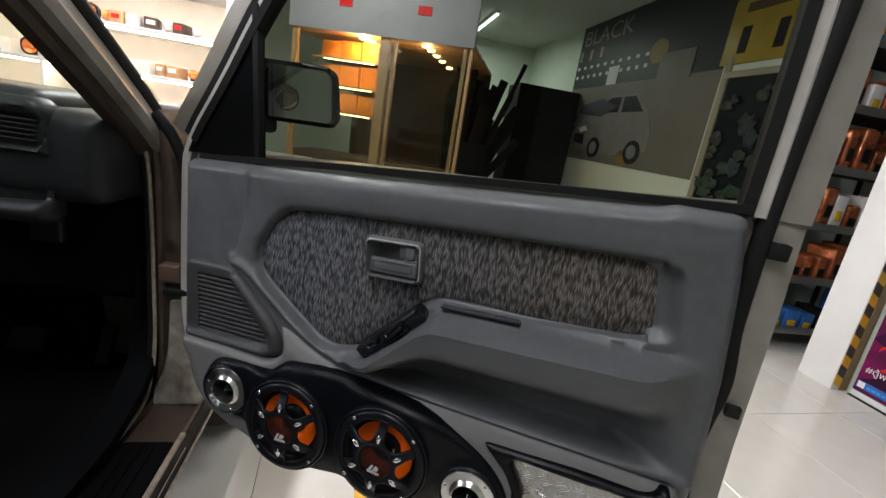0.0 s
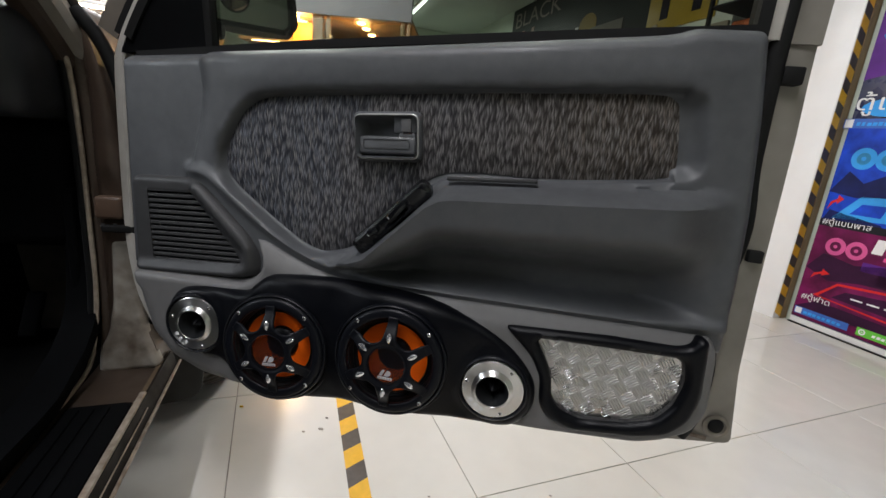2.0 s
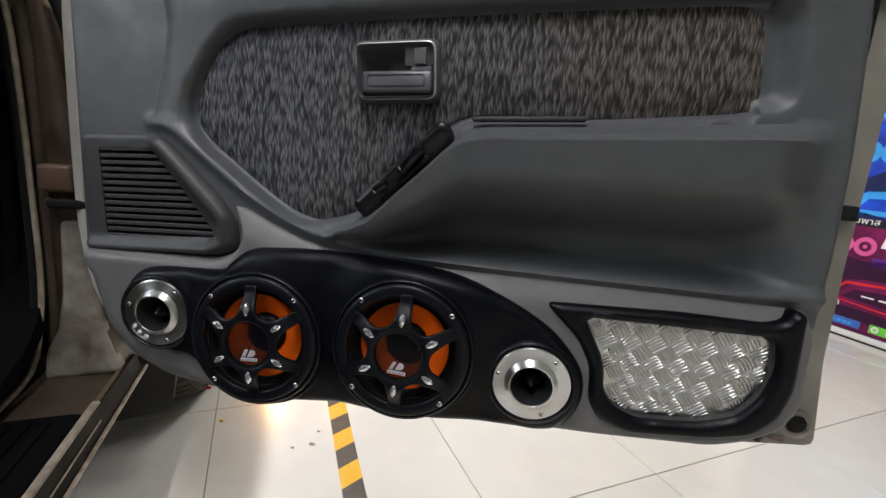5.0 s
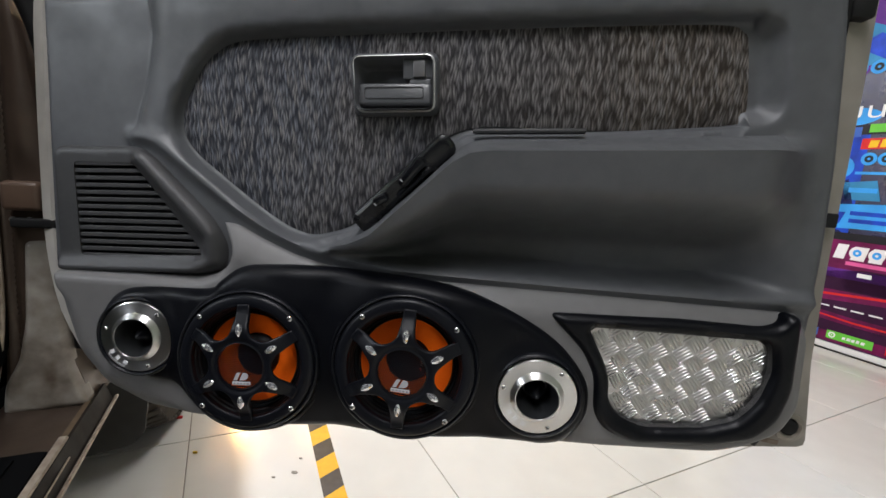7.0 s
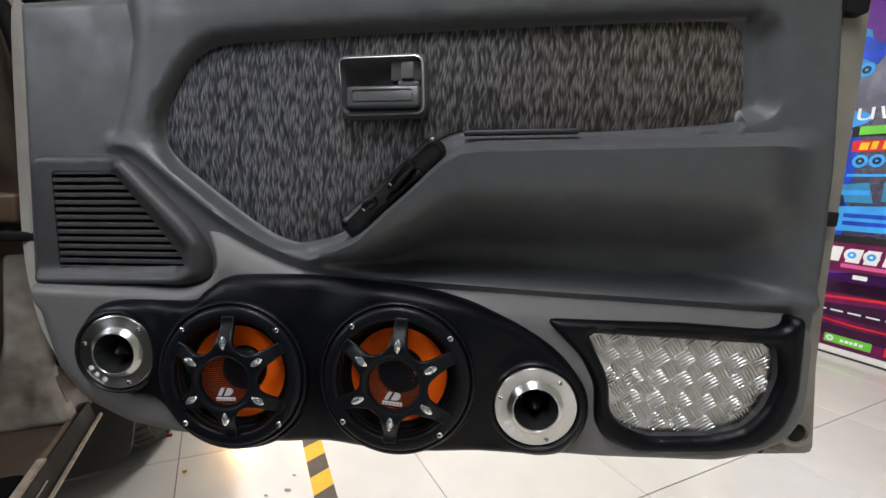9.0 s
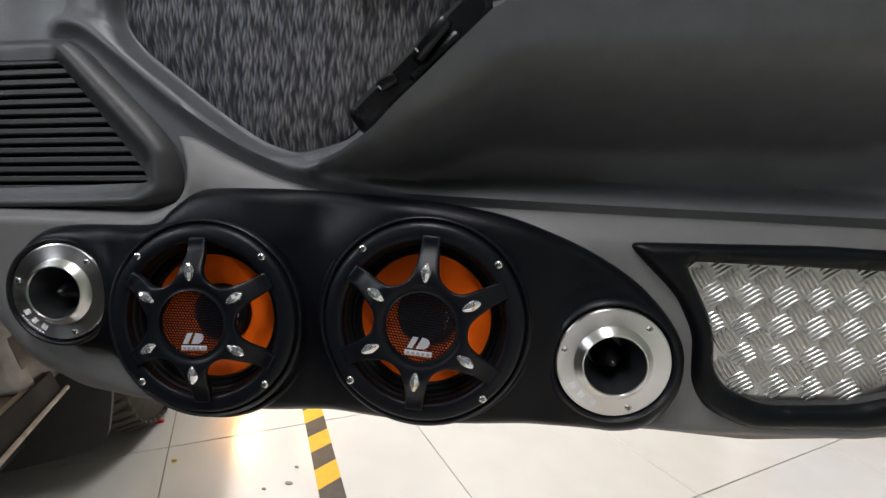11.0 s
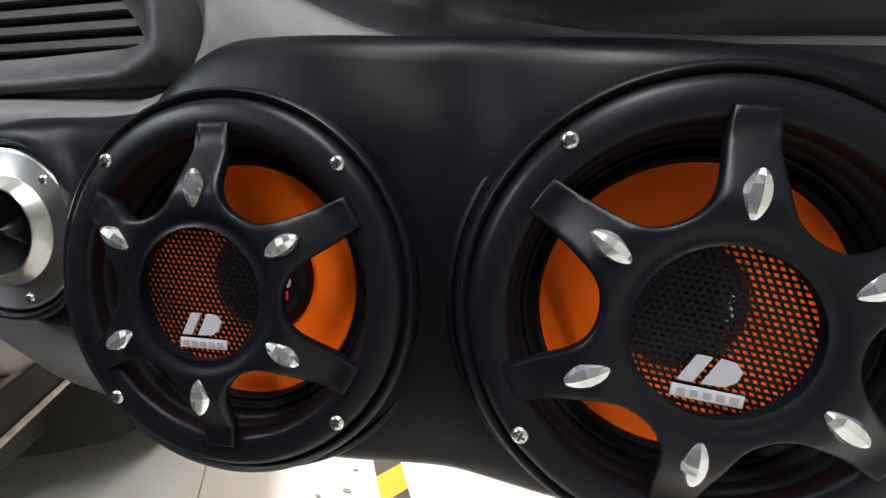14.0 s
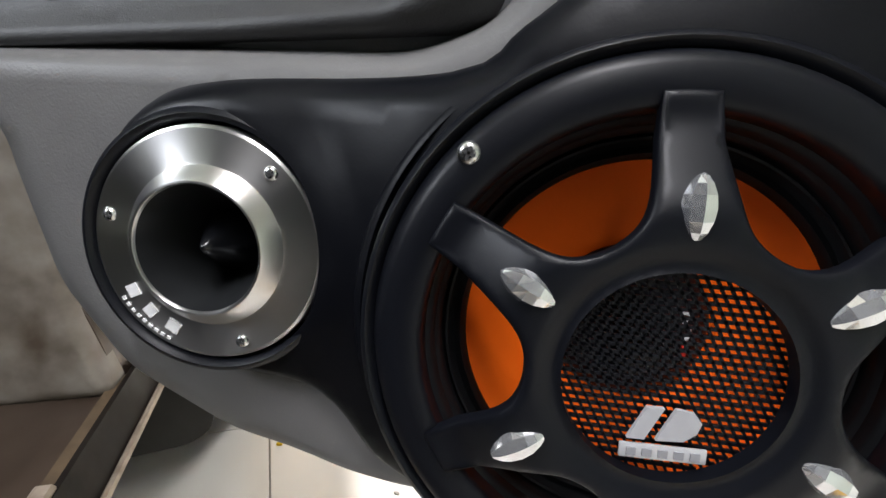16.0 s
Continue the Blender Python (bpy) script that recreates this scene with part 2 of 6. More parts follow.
def box(bm, size, m=None, bevel=0.0, seg=2):
    g = bmesh.ops.create_cube(bm, size=1.0)
    vs = g["verts"]
    for v in vs:
        v.co = Vector((v.co.x * size[0], v.co.y * size[1], v.co.z * size[2]))
    if bevel:
        es = list({e for v in vs for e in v.link_edges})
        r = bmesh.ops.bevel(bm, geom=es, offset=bevel, segments=seg, affect="EDGES", profile=0.5)
        vs = list({v for f in r["faces"] for v in f.verts} | {v for v in vs if v.is_valid})
    if m is not None:
        bmesh.ops.transform(bm, matrix=m, verts=vs)
    return bm


def boxed(size, m=None, bevel=0.0, seg=2):
    return box(bmesh.new(), size, m, bevel, seg)


def smooth_line(pts, step, closed=True):
    """A soft curve through a few control points, in even steps."""
    p = [Vector(q) for q in pts]
    n = len(p)
    out = []
    for i in range(n if closed else n - 1):
        a, b, c, d = (p[(i - 1) % n], p[i], p[(i + 1) % n], p[(i + 2) % n]) if closed else (p[max(i - 1, 0)], p[i], p[i + 1], p[min(i + 2, n - 1)])
        k = max(1, int((c - b).length / step + 0.5))
        for j in range(k):
            t = j / k
            out.append(0.5 * (2 * b + (c - a) * t + (2 * a - 5 * b + 4 * c - d) * t * t + (3 * b - a - 3 * c + d) * t ** 3))
    if not closed:
        out.append(p[-1])
    return out


def rounded(pts, radius, step=0.004):
    """A polygon with its corners rounded."""
    p = [Vector(q) for q in pts]
    n = len(p)
    out = []
    for i in range(n):
        a, b, c = p[i - 1], p[i], p[(i + 1) % n]
        r = min(radius, (a - b).length * 0.45, (c - b).length * 0.45)
        s, e = b + (a - b).normalized() * r, b + (c - b).normalized() * r
        k = max(2, int(r * 1.5 / step))
        for j in range(k + 1):
            t = j / k
            out.append((1 - t) ** 2 * s + 2 * t * (1 - t) * b + t * t * e)
    dense = []
    for i in range(len(out)):
        a, b = out[i], out[(i + 1) % len(out)]
        k = max(1, int((b - a).length / step + 0.5))
        dense += [a.lerp(b, j / k) for j in range(k)]
    return dense


def far_from(X, Z, line, closed=True):
    """Distance of points from a polyline."""
    a = np.array([tuple(v) for v in line])
    b = np.roll(a, -1, 0)
    if not closed:
        a, b = a[:-1], b[:-1]
    best = np.full(X.shape, 9.0)
    for (ax, az), (bx, bz) in zip(a, b):
        dx, dz = bx - ax, bz - az
        t = np.clip(((X - ax) * dx + (Z - az) * dz) / (dx * dx + dz * dz + 1e-12), 0, 1)
        best = np.minimum(best, np.hypot(X - ax - t * dx, Z - az - t * dz))
    return best


def within(X, Z, line):
    a = np.array([tuple(v) for v in line])
    b = np.roll(a, -1, 0)
    odd = np.zeros(X.shape, bool)
    for (ax, az), (bx, bz) in zip(a, b):
        odd ^= ((az > Z) != (bz > Z)) & (X < (bx - ax) * (Z - az) / (bz - az + 1e-12) + ax)
    return odd


def sstep(t):
    t = np.clip(t, 0, 1)
    return t * t * (3 - 2 * t)


def relief(outline, front, step, back, holes=(), lines=()):
    """A sheet with that outline (x, z), its front at y = front(x, z) and its rim reaching back to y = back or back(x, z)."""
    from mathutils.geometry import delaunay_2d_cdt
    loops = [outline, *holes]
    pts, edges = [], []
    for lp in loops:
        s = len(pts)
        pts += [Vector((v[0], v[1])) for v in lp]
        edges += [(s + i, s + (i + 1) % len(lp)) for i in range(len(lp))]
    for ln in lines:
        s = len(pts)
        pts += [Vector((v[0], v[1])) for v in ln]
        edges += [(s + i, s + i + 1) for i in range(len(ln) - 1)]
    xs, zs = [v[0] for v in outline], [v[1] for v in outline]
    gx, gz = np.meshgrid(np.arange(min(xs), max(xs), step), np.arange(min(zs), max(zs), step))
    gx = gx + (np.arange(gx.shape[0]) % 2)[:, None] * step * 0.5
    gx, gz = gx.ravel(), gz.ravel()
    keep = within(gx, gz, outline)
    for lp in loops:
        keep &= far_from(gx, gz, lp) > step * 0.55
    for ln in lines:
        keep &= far_from(gx, gz, ln, False) > step * 0.45
    for h in holes:
        keep &= ~within(gx, gz, h)
    pts += [Vector((x, z)) for x, z in zip(gx[keep], gz[keep])]
    vs, _, fs, *_ = delaunay_2d_cdt(pts, edges, [], 0, 1e-7)
    X, Z = np.array([v[0] for v in vs]), np.array([v[1] for v in vs])
    tri = np.array([f for f in fs if len(f) == 3])
    cx, cz = X[tri].mean(1), Z[tri].mean(1)
    ok = within(cx, cz, outline)
    for h in holes:
        ok &= ~within(cx, cz, h)
    Y = front(X, Z)
    Yb = back(X, Z) if callable(back) else np.full(X.shape, back)
    bm = bmesh.new()
    used = [bm.verts.new((x, y, z)) for x, y, z in zip(X, Y, Z)]
    count = {}
    for t in tri[ok]:
        bm.faces.new([used[i] for i in t])
        for i, j in ((0, 1), (1, 2), (2, 0)):
            k = (min(t[i], t[j]), max(t[i], t[j]))
            count[k] = count.get(k, 0) + 1
    rear = {}
    for (i, j), c in count.items():
        if c == 1:
            for k in (i, j):
                if k not in rear:
                    rear[k] = bm.verts.new((X[k], Yb[k], Z[k]))
            bm.faces.new((used[i], used[j], rear[j], rear[i]))
    bmesh.ops.delete(bm, geom=[v for v in bm.verts if not v.link_faces], context="VERTS")
    return bm


def shifted(line, d):
    """An open line moved sideways by d."""
    p = [Vector((v[0], v[1])) for v in line]
    out = []
    for i, v in enumerate(p):
        t = (p[min(i + 1, len(p) - 1)] - p[max(i - 1, 0)]).normalized()
        out.append(v + Vector((-t.y, t.x)) * d)
    return out


def inset(line, d):
    """A closed line drawn inwards by d, thinned so that it never crosses itself."""
    a = np.array([(v[0], v[1]) for v in line])
    t = np.roll(a, -1, 0) - np.roll(a, 1, 0)
    t = t / np.hypot(t[:, 0], t[:, 1])[:, None]
    nrm = np.stack([-t[:, 1], t[:, 0]], 1)
    turned = np.sum(a[:, 0] * np.roll(a[:, 1], -1) - np.roll(a[:, 0], -1) * a[:, 1])
    b = a + nrm * (d if turned > 0 else -d)
    ok = within(b[:, 0], b[:, 1], line) & (far_from(b[:, 0], b[:, 1], line) > d * 0.93)
    out = [Vector((x, z)) for x, z in b[ok]]
    return out + out[:1]



def flat(level):
    return lambda X, Z: np.full(X.shape, level)


def pillow(outline, level, depth, width, holes=()):
    """A flat face at y = level whose rim falls back by depth over width."""
    def y(X, Z):
        d = far_from(X, Z, outline)
        for h in holes:
            d = np.minimum(d, far_from(X, Z, h))
        return level + depth * (1 - np.clip(d / width, 0, 1)) ** 2
    return y


def lathe(profile, seg=64, m=None, bm=None):
    """Turns (radius, forward) about an axis that looks towards -y."""
    bm = bm or bmesh.new()
    rows = []
    for r, h in profile:
        if r < 1e-6:
            v = bm.verts.new((0, -h, 0))
            rows.append([v] * seg)
        else:
            rows.append([bm.verts.new((r * math.cos(2 * math.pi * i / seg), -h, r * math.sin(2 * math.pi * i / seg))) for i in range(seg)])
    for a, b in zip(rows, rows[1:]):
        for i in range(seg):
            q = list(dict.fromkeys((a[i], a[(i + 1) % seg], b[(i + 1) % seg], b[i])))
            if len(q) > 2:
                bm.faces.new(q)
    if m is not None:
        bmesh.ops.transform(bm, matrix=m, verts=bm.verts)
    return bm


def sweep(path, prof, bm=None, closed=False, up=(0, 1, 0)):
    """Carries a closed profile (side, up) along a path."""
    bm = bm or bmesh.new()
    p = [Vector(v) for v in path]
    up = Vector(up)
    rows = []
    for i, v in enumerate(p):
        t = (p[(i + 1) % len(p)] - p[i - 1]) if closed or 0 < i < len(p) - 1 else (p[1] - p[0] if i == 0 else p[-1] - p[-2])
        t.normalize()
        s = t.cross(up).normalized()
        w = s.cross(t)
        rows.append([bm.verts.new(v + s * a + w * b) for a, b in prof])
    k = len(prof)
    pairs = list(zip(rows, rows[1:])) + ([(rows[-1], rows[0])] if closed else [])
    for a, b in pairs:
        for i in range(k):
            bm.faces.new((a[i], a[(i + 1) % k], b[(i + 1) % k], b[i]))
    if not closed:
        bm.faces.new(rows[0])
        bm.faces.new(rows[-1])
    return bm


def disc_profile(r, n=10, squash=1.0):
    return [(r * math.cos(2 * math.pi * i / n), squash * r * math.sin(2 * math.pi * i / n)) for i in range(n)]


def rect_profile(w, h):
    return [(-w / 2, -h / 2), (w / 2, -h / 2), (w / 2, h / 2), (-w / 2, h / 2)]


def hull_box(corners_low, corners_high, bm=None):
    """A solid between two outlines with the same number of points."""
    bm = bm or bmesh.new()
    a = [bm.verts.new(v) for v in corners_low]
    b = [bm.verts.new(v) for v in corners_high]
    bm.faces.new(a)
    bm.faces.new(b)
    for i in range(len(a)):
        j = (i + 1) % len(a)
        bm.faces.new((a[i], a[j], b[j], b[i]))
    return bm


def placed(bm, m):
    bmesh.ops.transform(bm, matrix=m, verts=bm.verts)
    return bm


TO_PQ = Matrix.Rotation(radians(30), 4, "Z")

# ---- the shop ----
ROOM = (-3.4, 2.87, -3.2, 8.2, 2.75)  # p, p, q, q, height


def floor_slab():
    bm = boxed((14, 16, 0.1), Matrix.Translation(pq(0, 2.5, -0.0535)) @ TO_PQ)
    return structure("floor", bm, GROUT, "cream polished tile floor with thin dirty joints", "floor")


floor = floor_slab()


def shop_walls():
    p0, p1, q0, q1, h = ROOM
    t = 0.12
    for name, p, q, sp, sq in (("wall_left", p0 - t / 2, (q0 + q1) / 2, t, q1 - q0), ("wall_back", (p0 + p1) / 2, q1 + t / 2, p1 - p0, t),
                               ("wall_right_near", p1 + t / 2, (q0 + 1.76) / 2, t, 1.76 - q0), ("wall_right_far", p1 + t / 2, (2.66 + q1) / 2, t, q1 - 2.66)):
        structure(name, boxed((sp, sq, h), Matrix.Translation(pq(p, q, h / 2)) @ TO_PQ), WALLM, "plain pale green painted shop wall", "wall")
    structure("wall_behind", boxed((p1 - 0.3, t, h), Matrix.Translation(pq((p1 + 0.3) / 2, q0 - t / 2, h / 2)) @ TO_PQ), WALLM, "plain pale green painted shop wall", "wall")
    # unseen dark half of the rear wall, added to cut bounced light
    structure("wall_shutter", boxed((0.3 - p0, t, h), Matrix.Translation(pq((0.3 + p0) / 2, q0 - t / 2, h / 2)) @ TO_PQ), mat("bounce_cut_grey", (0.09, 0.095, 0.1), 0.6, vary=0.1, scale=4), "unseen dark grey wall, added to cut bounced light", "wall")
    structure("ceiling", boxed((p1 - p0 + 2.4, q1 - q0 + 0.4, 0.1), Matrix.Translation(pq((p0 + p1) / 2 + 0.9, (q0 + q1) / 2, h + 0.05)) @ TO_PQ), CEILM, "plain pale shop ceiling", "ceiling")
    structure("wall_alcove", boxed((0.1, 2.4, h), Matrix.Translation(pq(3.9, 2.2, h / 2)) @ TO_PQ), WALLM, "plain pale green painted alcove wall", "wall")


shop_walls()


def light_fixture(p, q, lit):
    th = thing("tube_light_fitting", Matrix.Translation(pq(p, q, 2.75)) @ TO_PQ, "white fluorescent tube fitting on the ceiling", "ceiling light", "ceiling tube lights")
    base = Matrix.Translation(pq(p, q, 2.735)) @ TO_PQ
    part("housing", boxed((0.06, 1.25, 0.03), base, 0.004), WHITE, th)
    part("tube", lathe([(0, 0.6), (0.014, 0.6), (0.014, -0.6), (0, -0.6)], 12, Matrix.Translation(pq(p, q, 2.70)) @ TO_PQ), glow("lit_tube", (0.93, 1.0, 0.95), 9.0), th, "glowing white tube")


for p_, q_, z_, w_, c_ in LIGHTS:
    light_fixture(p_, q_, w_)


# unseen fitting, added to go with the side lamp
def added_wall_fixture():
    th = thing("wall_light_fitting", pq(-3.40, 0.45, 2.06), "unseen white tube fitting added for the side lamp", "wall light")
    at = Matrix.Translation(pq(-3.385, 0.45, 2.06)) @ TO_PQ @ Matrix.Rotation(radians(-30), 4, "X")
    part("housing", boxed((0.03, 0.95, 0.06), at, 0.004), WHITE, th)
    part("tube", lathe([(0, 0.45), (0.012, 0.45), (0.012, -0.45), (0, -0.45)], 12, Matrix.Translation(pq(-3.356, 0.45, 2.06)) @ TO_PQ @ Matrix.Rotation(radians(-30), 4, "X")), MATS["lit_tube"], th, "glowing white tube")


added_wall_fixture()

# ---- the open door ----
DOOR = thing("open_pickup_door", (-0.76, 0.74, 0.40), "open pickup door, grey trim with cloth insert and custom speaker pod", "car door")

PANEL_EDGE = rounded([(-0.764, 0.948), (-0.527, 0.966), (-0.349, 0.980), (-0.042, 1.008), (0.075, 1.019), (0.097, 1.023), (0.112, 1.029), (0.196, 1.030), (0.213, 0.931),
                      (0.229, 0.80), (0.236, 0.70), (0.238, 0.60), (-0.45, 0.585), (-0.768, 0.58), (-0.766, 0.775)], 0.012)
RECESS = rounded([(-0.535, 0.870), (-0.500, 0.903), (-0.421, 0.914), (-0.204, 0.933), (0.044, 0.951), (0.145, 0.957), (0.160, 0.842), (-0.03, 0.816), (-0.19, 0.804), (-0.205, 0.790), (-0.300, 0.684), (-0.384, 0.656),
                  (-0.418, 0.664), (-0.460, 0.690), (-0.545, 0.749), (-0.569, 0.780), (-0.567, 0.815)], 0.03)
CLOTH_EDGE = smooth_line([(-0.484, 0.899), (-0.426, 0.906), (-0.205, 0.926), (-0.05, 0.938), (0.079, 0.946), (0.106, 0.940), (0.114, 0.925), (0.124, 0.857), (0.112, 0.836), (-0.049, 0.822), (-0.195, 0.812),
                          (-0.262, 0.748), (-0.328, 0.684), (-0.361, 0.669), (-0.388, 0.666), (-0.416, 0.673), (-0.455, 0.697), (-0.499, 0.727), (-0.540, 0.757), (-0.558, 0.780), (-0.559, 0.810), (-0.549, 0.838), (-0.524, 0.881)], 0.005)
SWOOSH = smooth_line([(-0.63, 0.772), (-0.605, 0.773), (-0.583, 0.769), (-0.546, 0.744), (-0.472, 0.693), (-0.412, 0.662), (-0.352, 0.646), (-0.287, 0.638), (-0.181, 0.638), (-0.046, 0.640), (0.084, 0.643), (0.225, 0.646)], 0.01, False)


GRILLE_EDGE = rounded([(-0.737, 0.752), (-0.612, 0.760), (-0.592, 0.751), (-0.507, 0.677), (-0.484, 0.640), (-0.490, 0.606), (-0.735, 0.586)], 0.018)


def ridge_height(X):
    return np.interp(X, [-0.40, -0.345, -0.318, -0.29, -0.198, -0.180, -0.160, -0.068, 0.130, 0.2], [0.648, 0.662, 0.676, 0.697, 0.790, 0.801, 0.805, 0.812, 0.828, 0.834])


SWOOSH_X, SWOOSH_Z = [v[0] for v in SWOOSH], [v[1] for v in SWOOSH]


def lip_depth(X):
    return np.minimum(0.020, np.maximum(ridge_height(X) - np.interp(X, SWOOSH_X, SWOOSH_Z), 0.02) * 0.3)


def trim_face(X, Z):
    edge = far_from(X, Z, PANEL_EDGE)
    crease = np.interp(Z, [0.76, 0.78, 0.85, 0.90, 0.95, 1.0], [-0.634, -0.628, -0.608, -0.600, -0.607, -0.62])
    bulge = np.clip((X - crease) / 0.042, 0, 1)
    y = 0.652 - 0.016 * (1 - (1 - bulge) ** 2.6)
    brow = np.interp(X, [-0.52, -0.2, 0.15], [0.905, 0.934, 0.957])
    y = y - 0.003 * np.exp(-(((Z - brow - 0.022) / 0.024) ** 2)) * sstep((X + 0.56) / 0.06) * sstep((0.21 - X) / 0.05)
    inside = np.where(within(X, Z, RECESS), far_from(X, Z, RECESS), -far_from(X, Z, RECESS))
    soft = np.where(X > 0.12, 0.024, 0.008)
    y = y + 0.019 * sstep((inside + 0.002) / soft)
    zr = ridge_height(X)
    span = np.maximum(zr - np.interp(X, SWOOSH_X, SWOOSH_Z), 0.02)
    lip = lip_depth(X)
    v = (zr - lip - Z) / (span - lip)
    ledge = np.clip(1 + v * (span - lip) / lip, 0, 1)
    under = np.clip(v, 0, 1)
    body = np.where(v < 0, ledge, 1 - 0.34 * under - 0.66 * sstep((under - 0.22) / 0.56))
    fade = sstep((0.21 - X) / 0.10) * sstep((X + 0.382) / 0.12)
    y = y - 0.063 * body * fade + 0.050 * sstep((v - 0.26) / 0.44) * sstep((1.03 - v) / 0.15) * fade * sstep((X + 0.36) / 0.14)
    y = y - 0.009 * np.exp(-(far_from(X, Z, SWOOSH, False) / 0.0085) ** 2)
    y = y + 0.022 * (1 - np.clip(edge / 0.016, 0, 1)) ** 2
    return np.where(within(X, Z, GRILLE_EDGE) & (far_from(X, Z, GRILLE_EDGE) > 0.008), 0.664, y)


def ridge_line(drop):
    return [(x, float(ridge_height(x)) - drop * float(lip_depth(np.array([x]))[0])) for x in np.arange(-0.36, 0.19, 0.006)]


HM = Matrix.Translation((-0.281, 0.646, 0.858)) @ Matrix.Rotation(radians(-4.0), 4, "Y")
bez_o = rounded([(-0.055, 0.036), (0.053, 0.037), (0.054, -0.036), (-0.050, -0.037)], 0.013, 0.003)
bez_i = rounded([(-0.049, 0.0305), (0.047, 0.0315), (0.048, -0.0305), (-0.0445, -0.0315)], 0.009, 0.003)
cup_i = shifted(bez_i + bez_i[:1], -0.0006)[:-1]
HANDLE_HOLE = [((HM @ Vector((v[0], 0, v[1]))).x, (HM @ Vector((v[0], 0, v[1]))).z) for v in shifted(bez_i + bez_i[:1], -0.003)[:-1]]
GUIDES = [shifted([(float(np.interp(z, [0.76, 0.78, 0.85, 0.90, 0.95], [-0.634, -0.628, -0.608, -0.600, -0.607])), z) for z in np.arange(0.77, 0.94, 0.006)], d) for d in (-0.004, 0.0, 0.004)] + [shifted(SWOOSH, d)[2:-2] for d in (-0.013, -0.008, -0.004, 0.0, 0.004, 0.008, 0.013)] + [ridge_line(d) for d in (0.0, 0.5, 0.8, 1.0, 1.2, 1.5)] + [RECESS + RECESS[:1], inset(RECESS, 0.002), inset(RECESS, 0.004), inset(RECESS, 0.0065)]
part("trim_panel", relief(PANEL_EDGE, trim_face, 0.0055, 0.700, [HANDLE_HOLE], lines=GUIDES), TRIM, DOOR, "moulded dark grey plastic door trim", smooth=60)
part("cloth_insert", relief(CLOTH_EDGE, pillow(CLOTH_EDGE, 0.6475, 0.006, 0.012), 0.02, 0.665, [HANDLE_HOLE]), CLOTH, DOOR, "grey flecked woven cloth panel, browner to the right", smooth=60)

# pocket of the pull handle, along the armrest's top
part("pull_slot", boxed((0.128, 0.012, 0.006), Matrix.Translation((-0.118, 0.628, 0.8135)) @ Matrix.Rotation(radians(-4.3), 4, "Y"), 0.0025), GRILM, DOOR, "recessed grab slot lip")

# speaker pod under the trim
POD_EDGE = rounded([(-0.735, 0.589), (-0.52, 0.598), (-0.487, 0.612), (-0.476, 0.640), (-0.505, 0.679), (-0.473, 0.679), (-0.436, 0.662), (-0.392, 0.646), (-0.348, 0.636), (-0.284, 0.630), (-0.180, 0.633), (0.0, 0.637),
                    (0.216, 0.640), (0.225, 0.606), (0.231, 0.52), (0.216, 0.485), (0.180, 0.462), (0.143, 0.449), (0.011, 0.437), (-0.165, 0.427), (-0.359, 0.416), (-0.538, 0.3975), (-0.606, 0.403), (-0.668, 0.427),
                    (-0.707, 0.470), (-0.728, 0.536)], 0.014)
POD_TOP = [(-0.505, 0.679), (-0.473, 0.679), (-0.392, 0.646), (-0.284, 0.630), (0.0, 0.637), (0.216, 0.640)]


def pod_face(X, Z):
    edge = far_from(X, Z, POD_EDGE)
    top = far_from(X, Z, POD_TOP, False)
    wide = 0.012 + 0.024 * sstep((-0.50 - X) / 0.10) * sstep((0.57 - Z) / 0.03)
    return 0.617 + 0.016 * (1 - sstep(top / 0.038)) + 0.019 * (1 - np.clip(edge / wide, 0, 1)) ** 2


SPEAKERS = [((-0.4278, 0.5773, 0.5125), -4.3, 3.0, -4.2), ((-0.2340, 0.5780, 0.5297), 2.0, 1.5, -3.2)]  # centre, spin, turn, tilt
TWEETERS = [((-0.5900, 0.600, 0.5165), 0.0, 6.0, -3.0), ((-0.0755, 0.599, 0.5060), -2.0, 0.0, 0.0)]
CUTS = [[(x + r * math.cos(a * math.pi / 24), z + r * math.sin(a * math.pi / 24)) for a in range(48)] for (x, _, z), r in ((SPEAKERS[0][0], 0.0700), (SPEAKERS[1][0], 0.0700), (TWEETERS[0][0], 0.0485), (TWEETERS[1][0], 0.0485))]
FRAME_EDGE = rounded([(-0.072, 0.606), (0.08, 0.615), (0.168, 0.616), (0.186, 0.622), (0.191, 0.635), (0.205, 0.632), (0.212, 0.545), (0.203, 0.505), (0.180, 0.479), (0.138, 0.466), (0.045, 0.455), (0.010, 0.468), (-0.005, 0.490), (-0.009, 0.533), (-0.026, 0.564)], 0.012)
PLATE_EDGE = rounded([(-0.024, 0.594), (0.180, 0.601), (0.187, 0.565), (0.178, 0.526), (0.159, 0.500), (0.122, 0.486), (0.056, 0.477), (0.025, 0.487), (0.011, 0.505), (0.009, 0.530), (0.002, 0.550)], 0.010)
part("speaker_pod", relief(POD_EDGE, pod_face, 0.007, 0.72, [*CUTS, PLATE_EDGE], [inset(POD_EDGE, d) for d in (0.002, 0.004, 0.007, 0.0115, 0.018, 0.025)]), PODM, DOOR, "smooth warm grey moulded speaker pod", smooth=60)

